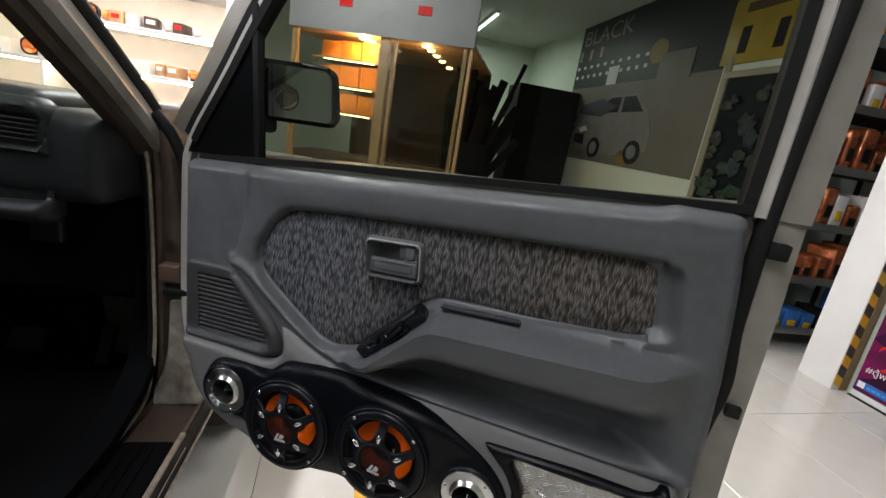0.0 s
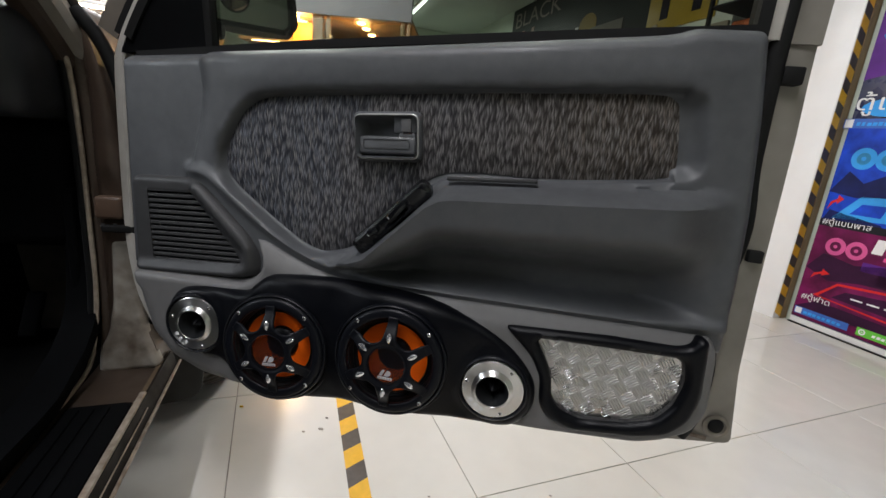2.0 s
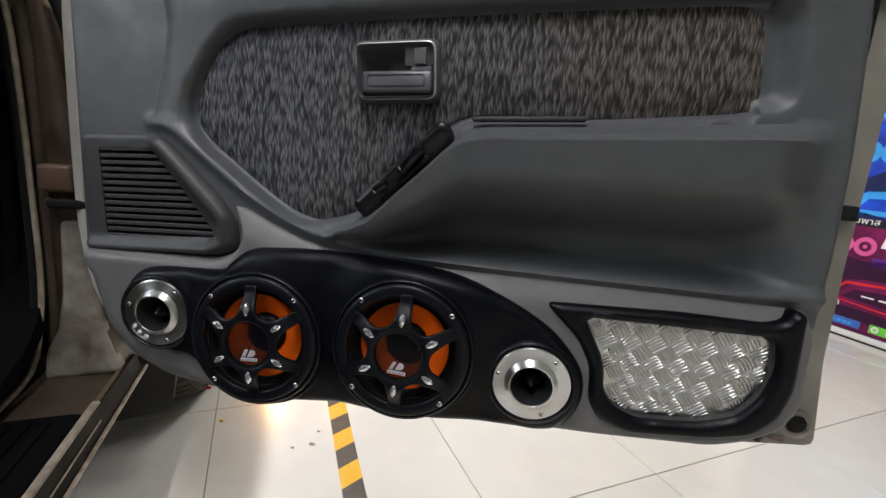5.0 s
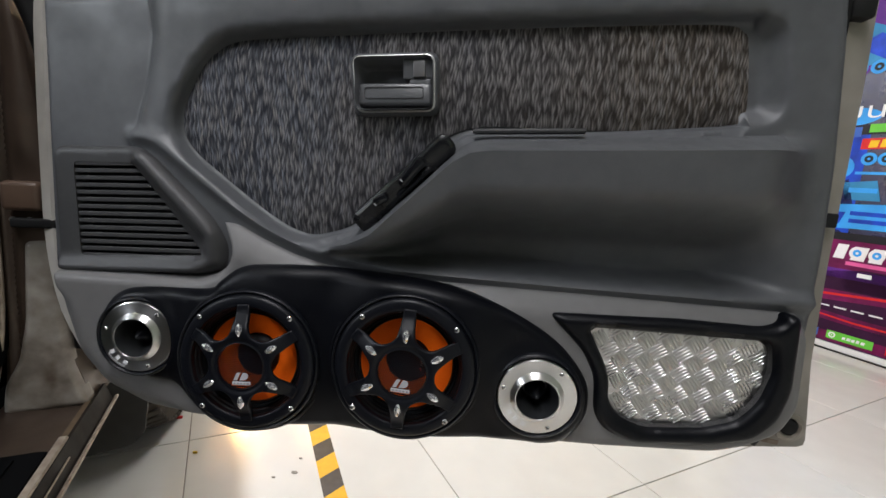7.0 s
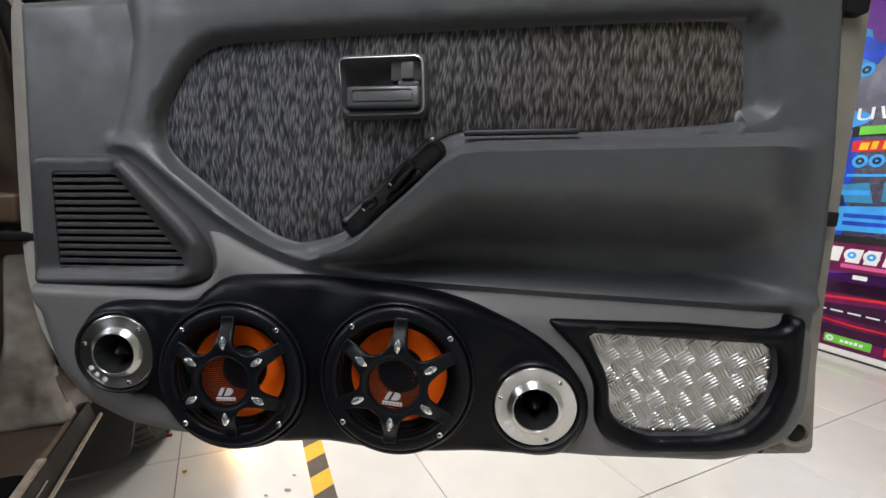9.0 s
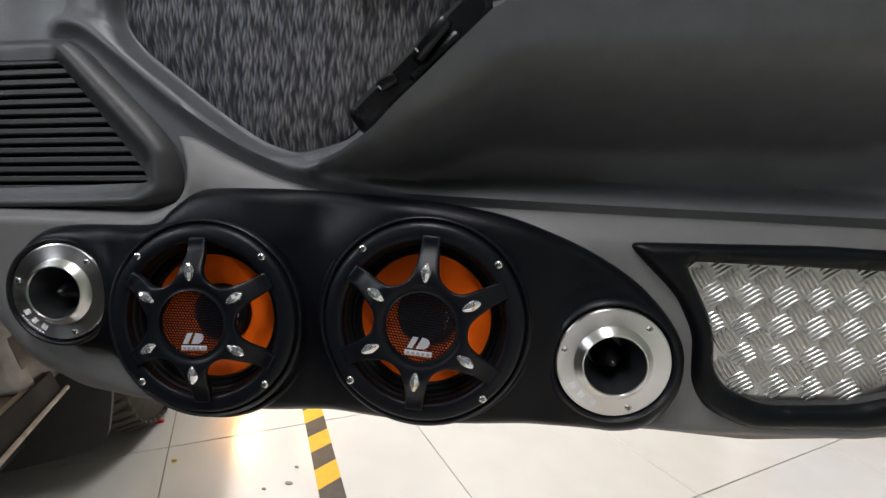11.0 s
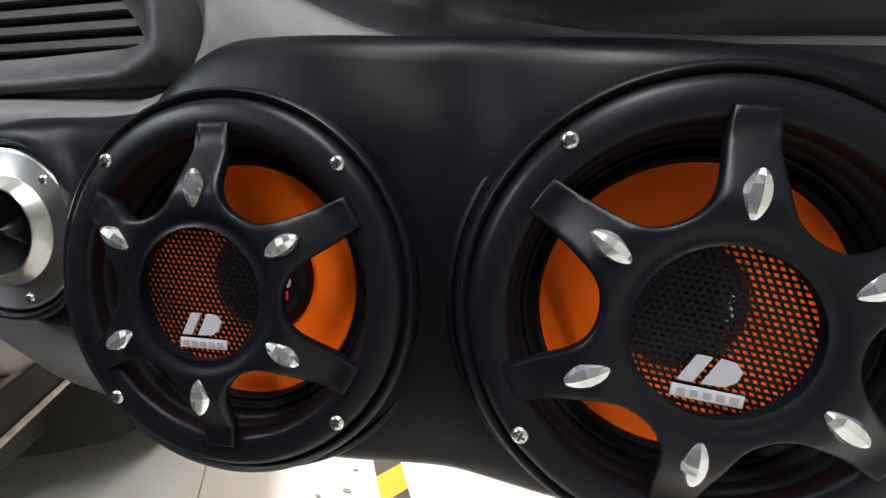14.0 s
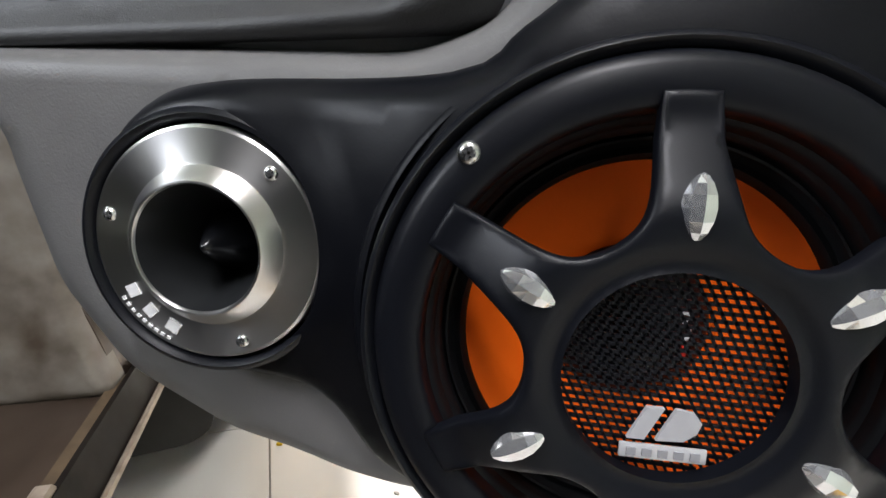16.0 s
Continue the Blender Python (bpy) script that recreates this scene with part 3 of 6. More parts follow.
BAFFLE_EDGE = smooth_line([(-0.655, 0.509), (-0.648, 0.541), (-0.627, 0.568), (-0.590, 0.580), (-0.500, 0.588), (-0.478, 0.603), (-0.455, 0.621), (-0.423, 0.627), (-0.344, 0.630), (-0.247, 0.628), (-0.179, 0.621),
                           (-0.131, 0.608), (-0.090, 0.591), (-0.051, 0.566), (-0.020, 0.530), (-0.012, 0.500), (-0.017, 0.472), (-0.035, 0.447), (-0.061, 0.438), (-0.095, 0.437), (-0.2, 0.431), (-0.338, 0.423),
                           (-0.46, 0.418), (-0.515, 0.427), (-0.545, 0.452), (-0.600, 0.459), (-0.640, 0.478)], 0.006)


def baffle_face(X, Z):
    low = np.ones(X.shape)
    for (x, _, z), *_ in SPEAKERS:
        low = low * sstep((np.hypot(X - x, Z - z) - 0.080) / 0.060)
    y = 0.607 - 0.013 * (1 - low)
    for (x, _, z), *_ in TWEETERS:
        y = y - 0.003 * (1 - sstep((np.hypot(X - x, Z - z) - 0.054) / 0.012))
    return y + 0.009 * (1 - np.clip(far_from(X, Z, BAFFLE_EDGE) / 0.010, 0, 1)) ** 2


part("speaker_baffle", relief(BAFFLE_EDGE, baffle_face, 0.006, 0.632, CUTS, [inset(BAFFLE_EDGE, d) for d in (0.002, 0.005, 0.009)]), BLACKP, DOOR, "satin black speaker baffle", smooth=60)

# vent grille
SLOTS = rounded([(-0.703, 0.7335), (-0.614, 0.7385), (-0.518, 0.626), (-0.698, 0.608)], 0.006)


def grille_face(X, Z):
    bead = far_from(X, Z, [(-0.60, 0.745), (-0.505, 0.655), (-0.503, 0.622), (-0.53, 0.604), (-0.60, 0.593), (-0.76, 0.580)], False)
    return 0.634 - 0.014 * np.exp(-(bead / 0.014) ** 2) + 0.006 * (1 - np.clip(far_from(X, Z, GRILLE_EDGE) / 0.008, 0, 1)) ** 2


grille = part("vent_grille", relief(GRILLE_EDGE, grille_face, 0.005, 0.66, [SLOTS], [inset(GRILLE_EDGE, d) for d in (0.0015, 0.004, 0.0075)]), GRILM, DOOR, "dark grey slotted vent grille", smooth=60)
# black sheet stands in for the shade behind the slots
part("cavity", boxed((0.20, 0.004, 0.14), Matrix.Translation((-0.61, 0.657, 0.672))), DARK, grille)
for i in range(14):
    z = 0.7335 - 0.0092 * i
    x0, x1 = -0.702 + 0.0004 * i, min(-0.612 + 0.0076 * i + 0.002, -0.517)
    part("slat", boxed((x1 - x0 + 0.004, 0.007, 0.0056), Matrix.Translation(((x0 + x1) / 2, 0.6385, z + 0.001)) @ Matrix.Rotation(radians(-4.0), 4, "Y"), 0.001, 1), GRILM, grille)

# tread plate in its black surround
part("plate_surround", relief(FRAME_EDGE, pillow(FRAME_EDGE, 0.609, 0.008, 0.008, [PLATE_EDGE]), 0.005, 0.632, [PLATE_EDGE], [inset(FRAME_EDGE, d) for d in (0.0015, 0.004, 0.0075)]), BLACKP, DOOR, "black padded surround", smooth=60)


def tread_plate():
    bm = relief(rounded([tuple(v) for v in PLATE_EDGE[::4]], 0.002), flat(0.6255), 0.02, 0.628)
    for i in range(-12, 24):
        for j in range(-12, 24):
            u, w = -0.03 + (i - j) * 0.0140, 0.475 + (i + j) * 0.0130
            c, s = math.cos(radians(3)), math.sin(radians(3))
            x, z = u * c - (w - 0.475) * s, w + u * s
            if not within(np.array([x]), np.array([z]), PLATE_EDGE)[0]:
                continue
            turn = 50 if (i + j) % 2 else -36
            for k in range(5):
                o = (k - 2) * 0.0039
                L, W, H = 0.0106 - 0.0006 * abs(k - 2), 0.0018, 0.0011
                m = Matrix.Translation((x, 0.6255, z)) @ Matrix.Rotation(radians(turn), 4, "Y") @ Matrix.Translation((o, 0, 0))
                tip = m @ Vector((0, 0, L))
                if not within(np.array([tip.x]), np.array([tip.z]), PLATE_EDGE)[0]:
                    L *= 0.5
                rows = []
                for f_, g_ in ((0.98, 0.25), (0.70, 0.8), (0.0, 1.0), (-0.70, 0.8), (-0.98, 0.25)):
                    rows.append([bm.verts.new(m @ Vector((a_ * W * g_, -h_ * H * g_, f_ * L))) for a_, h_ in ((-1, 0), (-0.6, 0.75), (0, 1), (0.6, 0.75), (1, 0))])
                for r0, r1 in zip(rows, rows[1:]):
                    for t in range(4):
                        bm.faces.new((r0[t], r0[t + 1], r1[t + 1], r1[t]))
    return bm


part("tread_plate", tread_plate(), TREAD, DOOR, "bright aluminium five-bar tread plate", smooth=60)

# inner door handle
bezel = part("handle_bezel", placed(relief(bez_o, pillow(bez_o, -0.0075, 0.006, 0.005), 0.003, 0.004, [bez_i]), HM), TRIM, DOOR, "worn grey handle bezel")
# pale rim bead; the highlight along the edge is put into its colour
part("bezel_rim", sweep([HM @ Vector((v[0], -0.0078, v[1])) for v in shifted(bez_i + bez_i[:1], 0.0006)[:-1]], disc_profile(0.0013, 8), closed=True), mat("worn_rim_highlight", (0.62, 0.62, 0.60), 0.3, 0.5, vary=0.2), bezel, "bright worn rim, with its highlight in the colour")
part("handle_cup", placed(relief(cup_i, lambda X, Z: 0.016 - 0.004 * sstep((-Z + 0.014) / 0.03) - 0.029 * (1 - np.clip(far_from(X, Z, cup_i) / 0.010, 0, 1)) ** 2, 0.003, 0.024), HM), TRIM, bezel)
part("handle_lever", boxed((0.088, 0.012, 0.0265), HM @ Matrix.Translation((0.001, -0.0035, -0.0125)) @ Matrix.Rotation(radians(-10), 4, "X"), 0.004, 3), mat("rubbed_grey_lever", (0.085, 0.088, 0.092), 0.33, vary=0.12, scale=60, bump=0.08, bscale=1100), bezel, "flat grey pull lever")
lev = HM @ Matrix.Translation((0.0005, -0.0100, -0.0105)) @ Matrix.Rotation(radians(-10), 4, "X")
lev_in = rounded([(-0.036, 0.0066), (0.035, 0.0066), (0.035, -0.0066), (-0.036, -0.0066)], 0.003, 0.002)
part("lever_inset", sweep([lev @ Vector((v[0], 0.0, v[1])) for v in lev_in], disc_profile(0.0005, 6), closed=True), GRILM, bezel)
part("lever_stem", boxed((0.026, 0.012, 0.010), HM @ Matrix.Translation((0.031, -0.001, 0.001)), 0.003), TRIM, bezel)
part("lock_housing", boxed((0.037, 0.026, 0.026), HM @ Matrix.Translation((0.0285, 0.008, 0.0185)), 0.0025), TRIM, bezel, "grey lock housing")
part("lock_tab", boxed((0.0145, 0.006, 0.0185), HM @ Matrix.Translation((0.0305, -0.0065, 0.0165)), 0.0012), mat("grey_tab", (0.13, 0.13, 0.132), 0.35), bezel, "grey lock slide")

# window switches on the armrest's slanted end
SM = Matrix.Translation((-0.2555, 0.609, 0.741)) @ Matrix.Rotation(radians(-46.3), 4, "Y") @ Matrix.Rotation(radians(14), 4, "X")
sw_edge = rounded([(-0.075, -0.0125), (0.068, -0.0145), (0.076, -0.006), (0.074, 0.0125), (-0.072, 0.0135)], 0.008, 0.003)
switch = part("switch_panel", placed(relief(sw_edge, pillow(sw_edge, -0.004, 0.004, 0.005), 0.004, 0.02), SM), GLOSSB, DOOR, "black window switch panel")
part("window_switch", boxed((0.018, 0.012, 0.010), SM @ Matrix.Translation((-0.030, -0.008, 0.006)) @ Matrix.Rotation(radians(15), 4, "Y"), 0.003), GLOSSB, switch)
part("window_switch", boxed((0.040, 0.016, 0.013), SM @ Matrix.Translation((0.018, -0.008, 0.005)) @ Matrix.Rotation(radians(-6), 4, "Y"), 0.005), GLOSSB, switch)
part("switch_hood", boxed((0.052, 0.012, 0.008), SM @ Matrix.Translation((0.012, -0.006, -0.005)), 0.004), GLOSSB, switch)
for dx in (-0.037, 0.004):
    part("switch_mark", boxed((0.0012, 0.001, 0.0035), SM @ Matrix.Translation((dx, -0.0155, 0.007))), SILVERP, switch)

# metal shell, seals, window
SHELL_EDGE = rounded([(-0.800, 0.955), (-0.5, 0.985), (0.0, 1.02), (0.281, 1.050), (0.283, 0.985), (0.287, 0.91), (0.290, 0.80), (0.293, 0.68), (0.300, 0.55), (0.317, 0.425), (0.255, 0.416), (0.11, 0.393), (0.0, 0.391), (-0.2, 0.387), (-0.5, 0.397), (-0.72, 0.42), (-0.795, 0.50)], 0.01, 0.012)
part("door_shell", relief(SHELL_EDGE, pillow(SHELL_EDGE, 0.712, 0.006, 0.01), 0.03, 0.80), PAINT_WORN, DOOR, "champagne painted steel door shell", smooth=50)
part("drain_boss", lathe([(0.0205, -0.001), (0.0200, 0.0015), (0.0150, 0.0030), (0.0125, 0.0010), (0.0120, -0.002)], 28, Matrix.Translation((0.286, 0.7112, 0.455))), PAINT, DOOR, "pressed ring round the plug")
part("drain_plug", lathe([(0, 0.0045), (0.007, 0.0040), (0.0105, 0.0020), (0.0122, -0.001)], 24, Matrix.Translation((0.286, 0.7112, 0.455))), RUBBER, DOOR, "black rubber plug")
part("rust_mark", boxed((0.030, 0.001, 0.007), Matrix.Translation((0.262, 0.7113, 0.431)) @ Matrix.Rotation(radians(6), 4, "Y"), 0.0004), mat("rusty_scuff", (0.10, 0.055, 0.03), 0.8, vary=0.5, scale=120, other=(0.26, 0.22, 0.18)), DOOR, "rusty scuffed patch")
part("latch_cap", boxed((0.026, 0.02, 0.023), Matrix.Translation((0.2545, 0.706, 0.989)), 0.003), RUBBER, DOOR, "black rubber bump stop")
# black block in place of the shade inside a hole
part("latch_hole", boxed((0.020, 0.012, 0.018), Matrix.Translation((0.272, 0.708, 0.741)), 0.002), DARK, DOOR)
seal = smooth_line([(0.240, 0.704, 1.45), (0.235, 0.704, 1.30), (0.231, 0.704, 1.12), (0.231, 0.704, 1.0), (0.233, 0.704, 0.92), (0.236, 0.704, 0.86), (0.247, 0.706, 0.78), (0.240, 0.706, 0.70), (0.237, 0.706, 0.62), (0.248, 0.706, 0.55), (0.246, 0.706, 0.47), (0.232, 0.706, 0.43)], 0.02, False)
part("weather_seal", sweep(seal, disc_profile(0.013, 10, 0.7)), RUBBER, DOOR, "black rubber weather seal", smooth=60)
frame_path = smooth_line([(-0.770, 0.715, 0.425), (-0.798, 0.705, 0.50), (-0.811, 0.70, 0.60), (-0.813, 0.70, 0.72), (-0.811, 0.70, 0.85), (-0.807, 0.70, 0.945), (-0.793, 0.70, 0.980), (-0.768, 0.70, 1.022), (-0.742, 0.70, 1.060), (-0.702, 0.70, 1.121), (-0.618, 0.70, 1.254), (-0.51, 0.70, 1.39), (-0.40, 0.70, 1.455), (-0.2, 0.70, 1.49), (0.05, 0.70, 1.50), (0.17, 0.70, 1.49), (0.208, 0.70, 1.44), (0.213, 0.70, 1.30), (0.216, 0.70, 1.15), (0.217, 0.70, 1.03)], 0.03, False)
part("window_frame", sweep(frame_path, [(-0.0105, -0.003), (-0.007, -0.006), (0.007, -0.006), (0.0105, -0.003), (0.0105, 0.012), (-0.0105, 0.012)]), mat("cream_frame_paint", (0.46, 0.44, 0.40), 0.45, vary=0.15, scale=30, rvary=0.1), DOOR, "pale painted window frame and shell edge", smooth=30)
upper = [v for v in frame_path[: len(frame_path) // 2 + 4] if v[2] > 0.97]
band_path = [(x - 0.062, y + 0.036, z + 0.012) for x, y, z in upper]
part("outer_frame_band", sweep(band_path, rect_profile(0.044, 0.03)), PAINT, DOOR, "champagne outer frame band", smooth=30)
# black strip fills the gap between frame and outer band
gap_path = [(x - 0.024, y + 0.022, z + 0.006) for x, y, z in upper]
part("frame_seal", sweep(gap_path, rect_profile(0.030, 0.02)), RUBBER, DOOR)
outer_frame = smooth_line([(0.2625, 0.724, 1.03), (0.2615, 0.724, 1.15), (0.2585, 0.724, 1.32), (0.2550, 0.724, 1.46)], 0.05, False)
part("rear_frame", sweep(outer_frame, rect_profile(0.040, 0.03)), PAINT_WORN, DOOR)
run_path = [(x + (0.014 if i < len(frame_path) / 2 else -0.016), y + 0.004, z) for i, (x, y, z) in enumerate(frame_path) if z > 0.96]
part("glass_run", sweep(run_path, rect_profile(0.016, 0.03)), RUBBER, DOOR, "black glass channel")
sail = rounded([(-0.800, 0.955), (-0.628, 0.970), (-0.634, 1.225), (-0.690, 1.135), (-0.735, 1.065), (-0.780, 0.995)], 0.004, 0.01)
part("mirror_sail", relief(sail, flat(0.694), 0.03, 0.715), KICKM, DOOR, "black quarter panel behind the mirror")
part("divider_bar", boxed((0.014, 0.02, 0.29), Matrix.Translation((-0.628, 0.70, 1.10)) @ Matrix.Rotation(radians(-4), 4, "Y"), 0.003), RUBBER, DOOR)
belt = [(-0.755, 0.690, 0.952), (-0.427, 0.690, 0.987), (-0.04, 0.690, 1.020), (0.205, 0.690, 1.039)]
part("belt_seal", sweep(belt, rect_profile(0.012, 0.016)), RUBBER, DOOR, "black felt belt seal")
pane = rounded([(-0.80, 0.955), (-0.735, 1.06), (-0.612, 1.255), (-0.50, 1.39), (-0.40, 1.445), (-0.2, 1.485), (0.17, 1.49), (0.205, 1.43), (0.208, 1.02)], 0.01, 0.03)
part("window_pane", relief(pane, flat(0.704), 0.1, 0.705), GLASS, DOOR, "smoked door glass", smooth=0)

# wing mirror
MM = Matrix.Translation((-0.672, 0.862, 1.108)) @ Matrix.Rotation(radians(38), 4, "Z") @ Matrix.Rotation(radians(-2), 4, "X")
mirror = thing("wing_mirror", (-0.70, 0.80, 1.05), "black wing mirror housing on the open door", "wing mirror")
glass_edge = rounded([(-0.073, 0.052), (0.060, 0.057), (0.074, 0.045), (0.082, -0.046), (0.074, -0.056), (-0.070, -0.058)], 0.012, 0.005)
mir = rounded([(-0.084, 0.061), (0.064, 0.068), (0.090, 0.054), (0.102, -0.046), (0.088, -0.066), (-0.080, -0.067)], 0.02, 0.005)
part("housing", placed(relief(mir, pillow(mir, -0.006, 0.010, 0.010, [glass_edge]), 0.008, lambda X, Z: 0.05 + 0 * X, [glass_edge]), MM), RUBBER, mirror)
part("housing_back", placed(relief(shifted(mir + mir[:1], 0.0)[:-1], lambda X, Z: 0.03 + 0 * X, 0.012, lambda X, Z: 0.085 - 4.0 * (X * X + Z * Z)), MM), RUBBER, mirror)
part("mirror_glass", placed(relief(glass_edge, flat(0.0), 0.03, 0.003), MM), mat("mirror_silver", (0.78, 0.82, 0.78), 0.03, 1.0), mirror, "silvered mirror glass", smooth=0)
spot = part("blind_spot_mirror", lathe([(0.027, -0.001), (0.027, 0.004), (0.0245, 0.0045)], 32, MM @ Matrix.Translation((-0.020, 0, -0.014))), RUBBER, mirror, "small round convex mirror")
part("convex_glass", lathe([(0.0247, 0.0040), (0.020, 0.0062), (0.012, 0.0082), (0, 0.0092)], 32, MM @ Matrix.Translation((-0.020, 0, -0.014))), mat("bronze_mirror", (0.55, 0.45, 0.33), 0.06, 1.0), spot, smooth=60)
part("stalk", boxed((0.08, 0.12, 0.035), Matrix.Translation((-0.745, 0.79, 1.030)), 0.01), RUBBER, mirror)

# ---- speakers ----


def spider_outline():
    out = []
    for k in range(6):
        a0 = 90 + 60 * k
        e = 6.0
        out += [(0.0722 * math.cos(radians(a0 + d)), 0.0722 * math.sin(radians(a0 + d))) for d in (-e * 0.92, -e * 0.84, -e * 0.5, 0, e * 0.5, e * 0.84, e * 0.92)]
        for j in range(1, 32):
            d = e + (60 - 2 * e) * j / 32
            s = abs(d - 30) / (30 - e)
            r = 0.0375 + (0.0685 - 0.0375) * (0.30 * s ** 2 + 0.70 * s ** 6)
            out.append((r * math.cos(radians(a0 + d)), r * math.sin(radians(a0 + d))))
    return out


def dome(r):
    return 0.0118 * (1 - sstep((r - 0.040) / 0.0275)) + 0.0031 - 0.002 * np.exp(-((r - 0.0302) / 0.003) ** 2)


def spoke_face(X, Z):
    """The dome with a small round-over along every edge."""
    edge = np.clip(far_from(X, Z, SPIDER) / 0.0016, 0, 1)
    return -dome(np.hypot(X, Z)) + 0.0009 * (1 - edge) ** 2


SPIDER = spider_outline()


def screw_head(parent, at, r):
    """A domed cross-head screw: chrome head, dark bars for the shade in its cross."""
    sc = part("screw", lathe([(0, 0.0013), (0.35 * r, 0.0014), (0.6 * r, 0.0013), (0.85 * r, 0.0008), (r, 0.0)], 18, at), CHROME, parent, "chrome cross-head screw")
    for turn in (20, 110):
        part("slot", boxed((1.15 * r, 0.0008, 0.26 * r), at @ Matrix.Rotation(radians(turn), 4, "Y") @ Matrix.Translation((0, -0.0012, 0))), GRILM, sc)


def build_speaker(m):
    sp = thing("car_speaker", Matrix(), "black six-spoke car speaker with orange cone and crystal studs", "speaker", "door speakers")
    ring = part("grille_ring", lathe([(0.0885, -0.030), (0.0885, -0.006), (0.0878, -0.0035), (0.0862, -0.0025), (0.0845, -0.0035), (0.0837, -0.005), (0.0829, -0.003), (0.0818, -0.0005), (0.079, 0.0008), (0.074, 0.0014), (0.0695, 0.0012), (0.0680, 0.0002), (0.0675, -0.0020), (0.0672, -0.026)], 96), RINGM, sp, "satin black round grille ring", smooth=50)
    for a in (45, 135, 225, 315):
        at = Matrix.Translation((0.0782 * math.cos(radians(a)), -0.0010, 0.0782 * math.sin(radians(a))))
        screw_head(ring, at, 0.0034)
    hub = [(0.0280 * math.cos(radians(a)), 0.0280 * math.sin(radians(a))) for a in range(0, 360, 5)]
    spider = part("spoke_grille", relief(spider_outline(), spoke_face, 0.0015, lambda X, Z: 0.0045 - dome(np.hypot(X, Z)), [hub], [inset(spider_outline(), 0.0006)]), RINGM, sp, "black six-armed spoke grille", smooth=50)
    for k in range(6):
        a = radians(90 + 60 * k)
        bm = bmesh.new()
        bmesh.ops.create_uvsphere(bm, u_segments=8, v_segments=8, radius=1)
        for v in bm.verts:
            v.co.x *= 1 - 0.30 * v.co.z ** 2
        mm = Matrix.Translation((0.0437 * math.cos(a), -0.0138, 0.0437 * math.sin(a))) @ Matrix.Rotation(-a + math.pi / 2, 4, "Y") @ Matrix.Diagonal((0.0043, 0.0034, 0.0082, 1))
        bmesh.ops.transform(bm, matrix=mm, verts=bm.verts)
        part("crystal_stud", bm, CRYSTAL, spider, "faceted clear crystal stud", smooth=0)
    bm = bmesh.new()
    R, n = 0.0285, 13
    for ang in (2, 62):
        for i in range(-n, n + 1):
            o = i * R / n
            half = math.sqrt(max(R * R - o * o, 0))
            if half > 0.002:
                box(bm, (2 * half, 0.0007, 0.00100 if ang == 2 else 0.00080), Matrix.Rotation(radians(ang), 4, "Y") @ Matrix.Translation((0, -0.0085, o)))
    part("mesh_screen", bm, RINGM, spider, "fine black metal mesh", smooth=0)
    badge = part("badge", boxed((0.022, 0.001, 0.0042), Matrix.Translation((0, -0.0108, -0.0215)), 0.0003), SILVERP, spider, "silver printed badge bar")
    for i in range(5):
        part("badge_notch", boxed((0.0024, 0.0006, 0.0022), Matrix.Translation((-0.008 + 0.004 * i, -0.0114, -0.0215))), mat("badge_grey", (0.3, 0.3, 0.32), 0.5), badge)
    bm = bmesh.new()
    bar = [(-0.0095, -0.0178), (-0.0052, -0.0086), (-0.0008, -0.0086), (-0.0051, -0.0178)]
    leaf = [(-0.0022, -0.0178), (0.0021, -0.0086), (0.0066, -0.0092), (0.0086, -0.0118), (0.0076, -0.0150), (0.0046, -0.0174)]
    for shape in (bar, leaf):
        hull_box([(x, -0.0116, z) for x, z in shape], [(x, -0.0104, z) for x, z in shape], bm)
    part("badge_emblem", bm, mat("pale_grey_print", (0.42, 0.42, 0.44), 0.5), spider, "dull silver emblem of two plain shapes", smooth=0)
    part("basket", lathe([(0.0674, -0.018), (0.0674, -0.045), (0.03, -0.06), (0, -0.06)], 48), DARK, sp)
    part("mounting_step", lathe([(0.0674, -0.0060), (0.0662, -0.0066), (0.0654, -0.0078), (0.0650, -0.0105), (0.0640, -0.0112), (0.0634, -0.0122), (0.0632, -0.0170)], 96), SURRM, sp, "stepped black mounting rim", smooth=30)
    part("surround_roll", lathe([(0.0636, -0.0210), (0.0630, -0.0162), (0.0622, -0.0150), (0.0614, -0.0152), (0.0608, -0.0166), (0.0598, -0.0178), (0.0588, -0.0174), (0.0576, -0.0166), (0.0566, -0.0176), (0.0560, -0.0192), (0.0556, -0.0206)], 96), SURRM, sp, "ribbed rubber cone surround", smooth=40)
    part("cone", lathe([(0.0560, -0.0198), (0.0545, -0.0206), (0.046, -0.0248), (0.036, -0.0300), (0.0260, -0.0352)], 64), ORANGE, sp, "bright orange paper cone", smooth=60)
    part("dust_cap", lathe([(0.0278, -0.0360), (0.0272, -0.0325), (0.0255, -0.0300), (0.020, -0.0268), (0.011, -0.0247), (0, -0.0240)], 48), BLACKP, sp, "black dust cap", smooth=60)
    curl = smooth_line([(0.0155, 0.0065), (0.0180, 0.0060), (0.0165, 0.0030), (0.0185, 0.0005), (0.0180, -0.0025), (0.0160, -0.0030)], 0.0008, False)
    part("cap_mark", sweep([(x, 0.0246 + 0.0000 + 9.5 * max(math.hypot(x, z) - 0.009, 0) ** 2 * 2, z) for x, z in curl], disc_profile(0.0007, 6)), SILVERP, sp, "small printed curl on the cap")
    part("cap_mark", boxed((0.0018, 0.0008, 0.0046), Matrix.Translation((0.0172, 0.0256, -0.0072)) @ Matrix.Rotation(radians(20), 4, "Z"), 0.0002), mat("red_mark", (0.5, 0.03, 0.02), 0.4), sp, "small red printed mark")
    sp.matrix_basis = m
    return sp


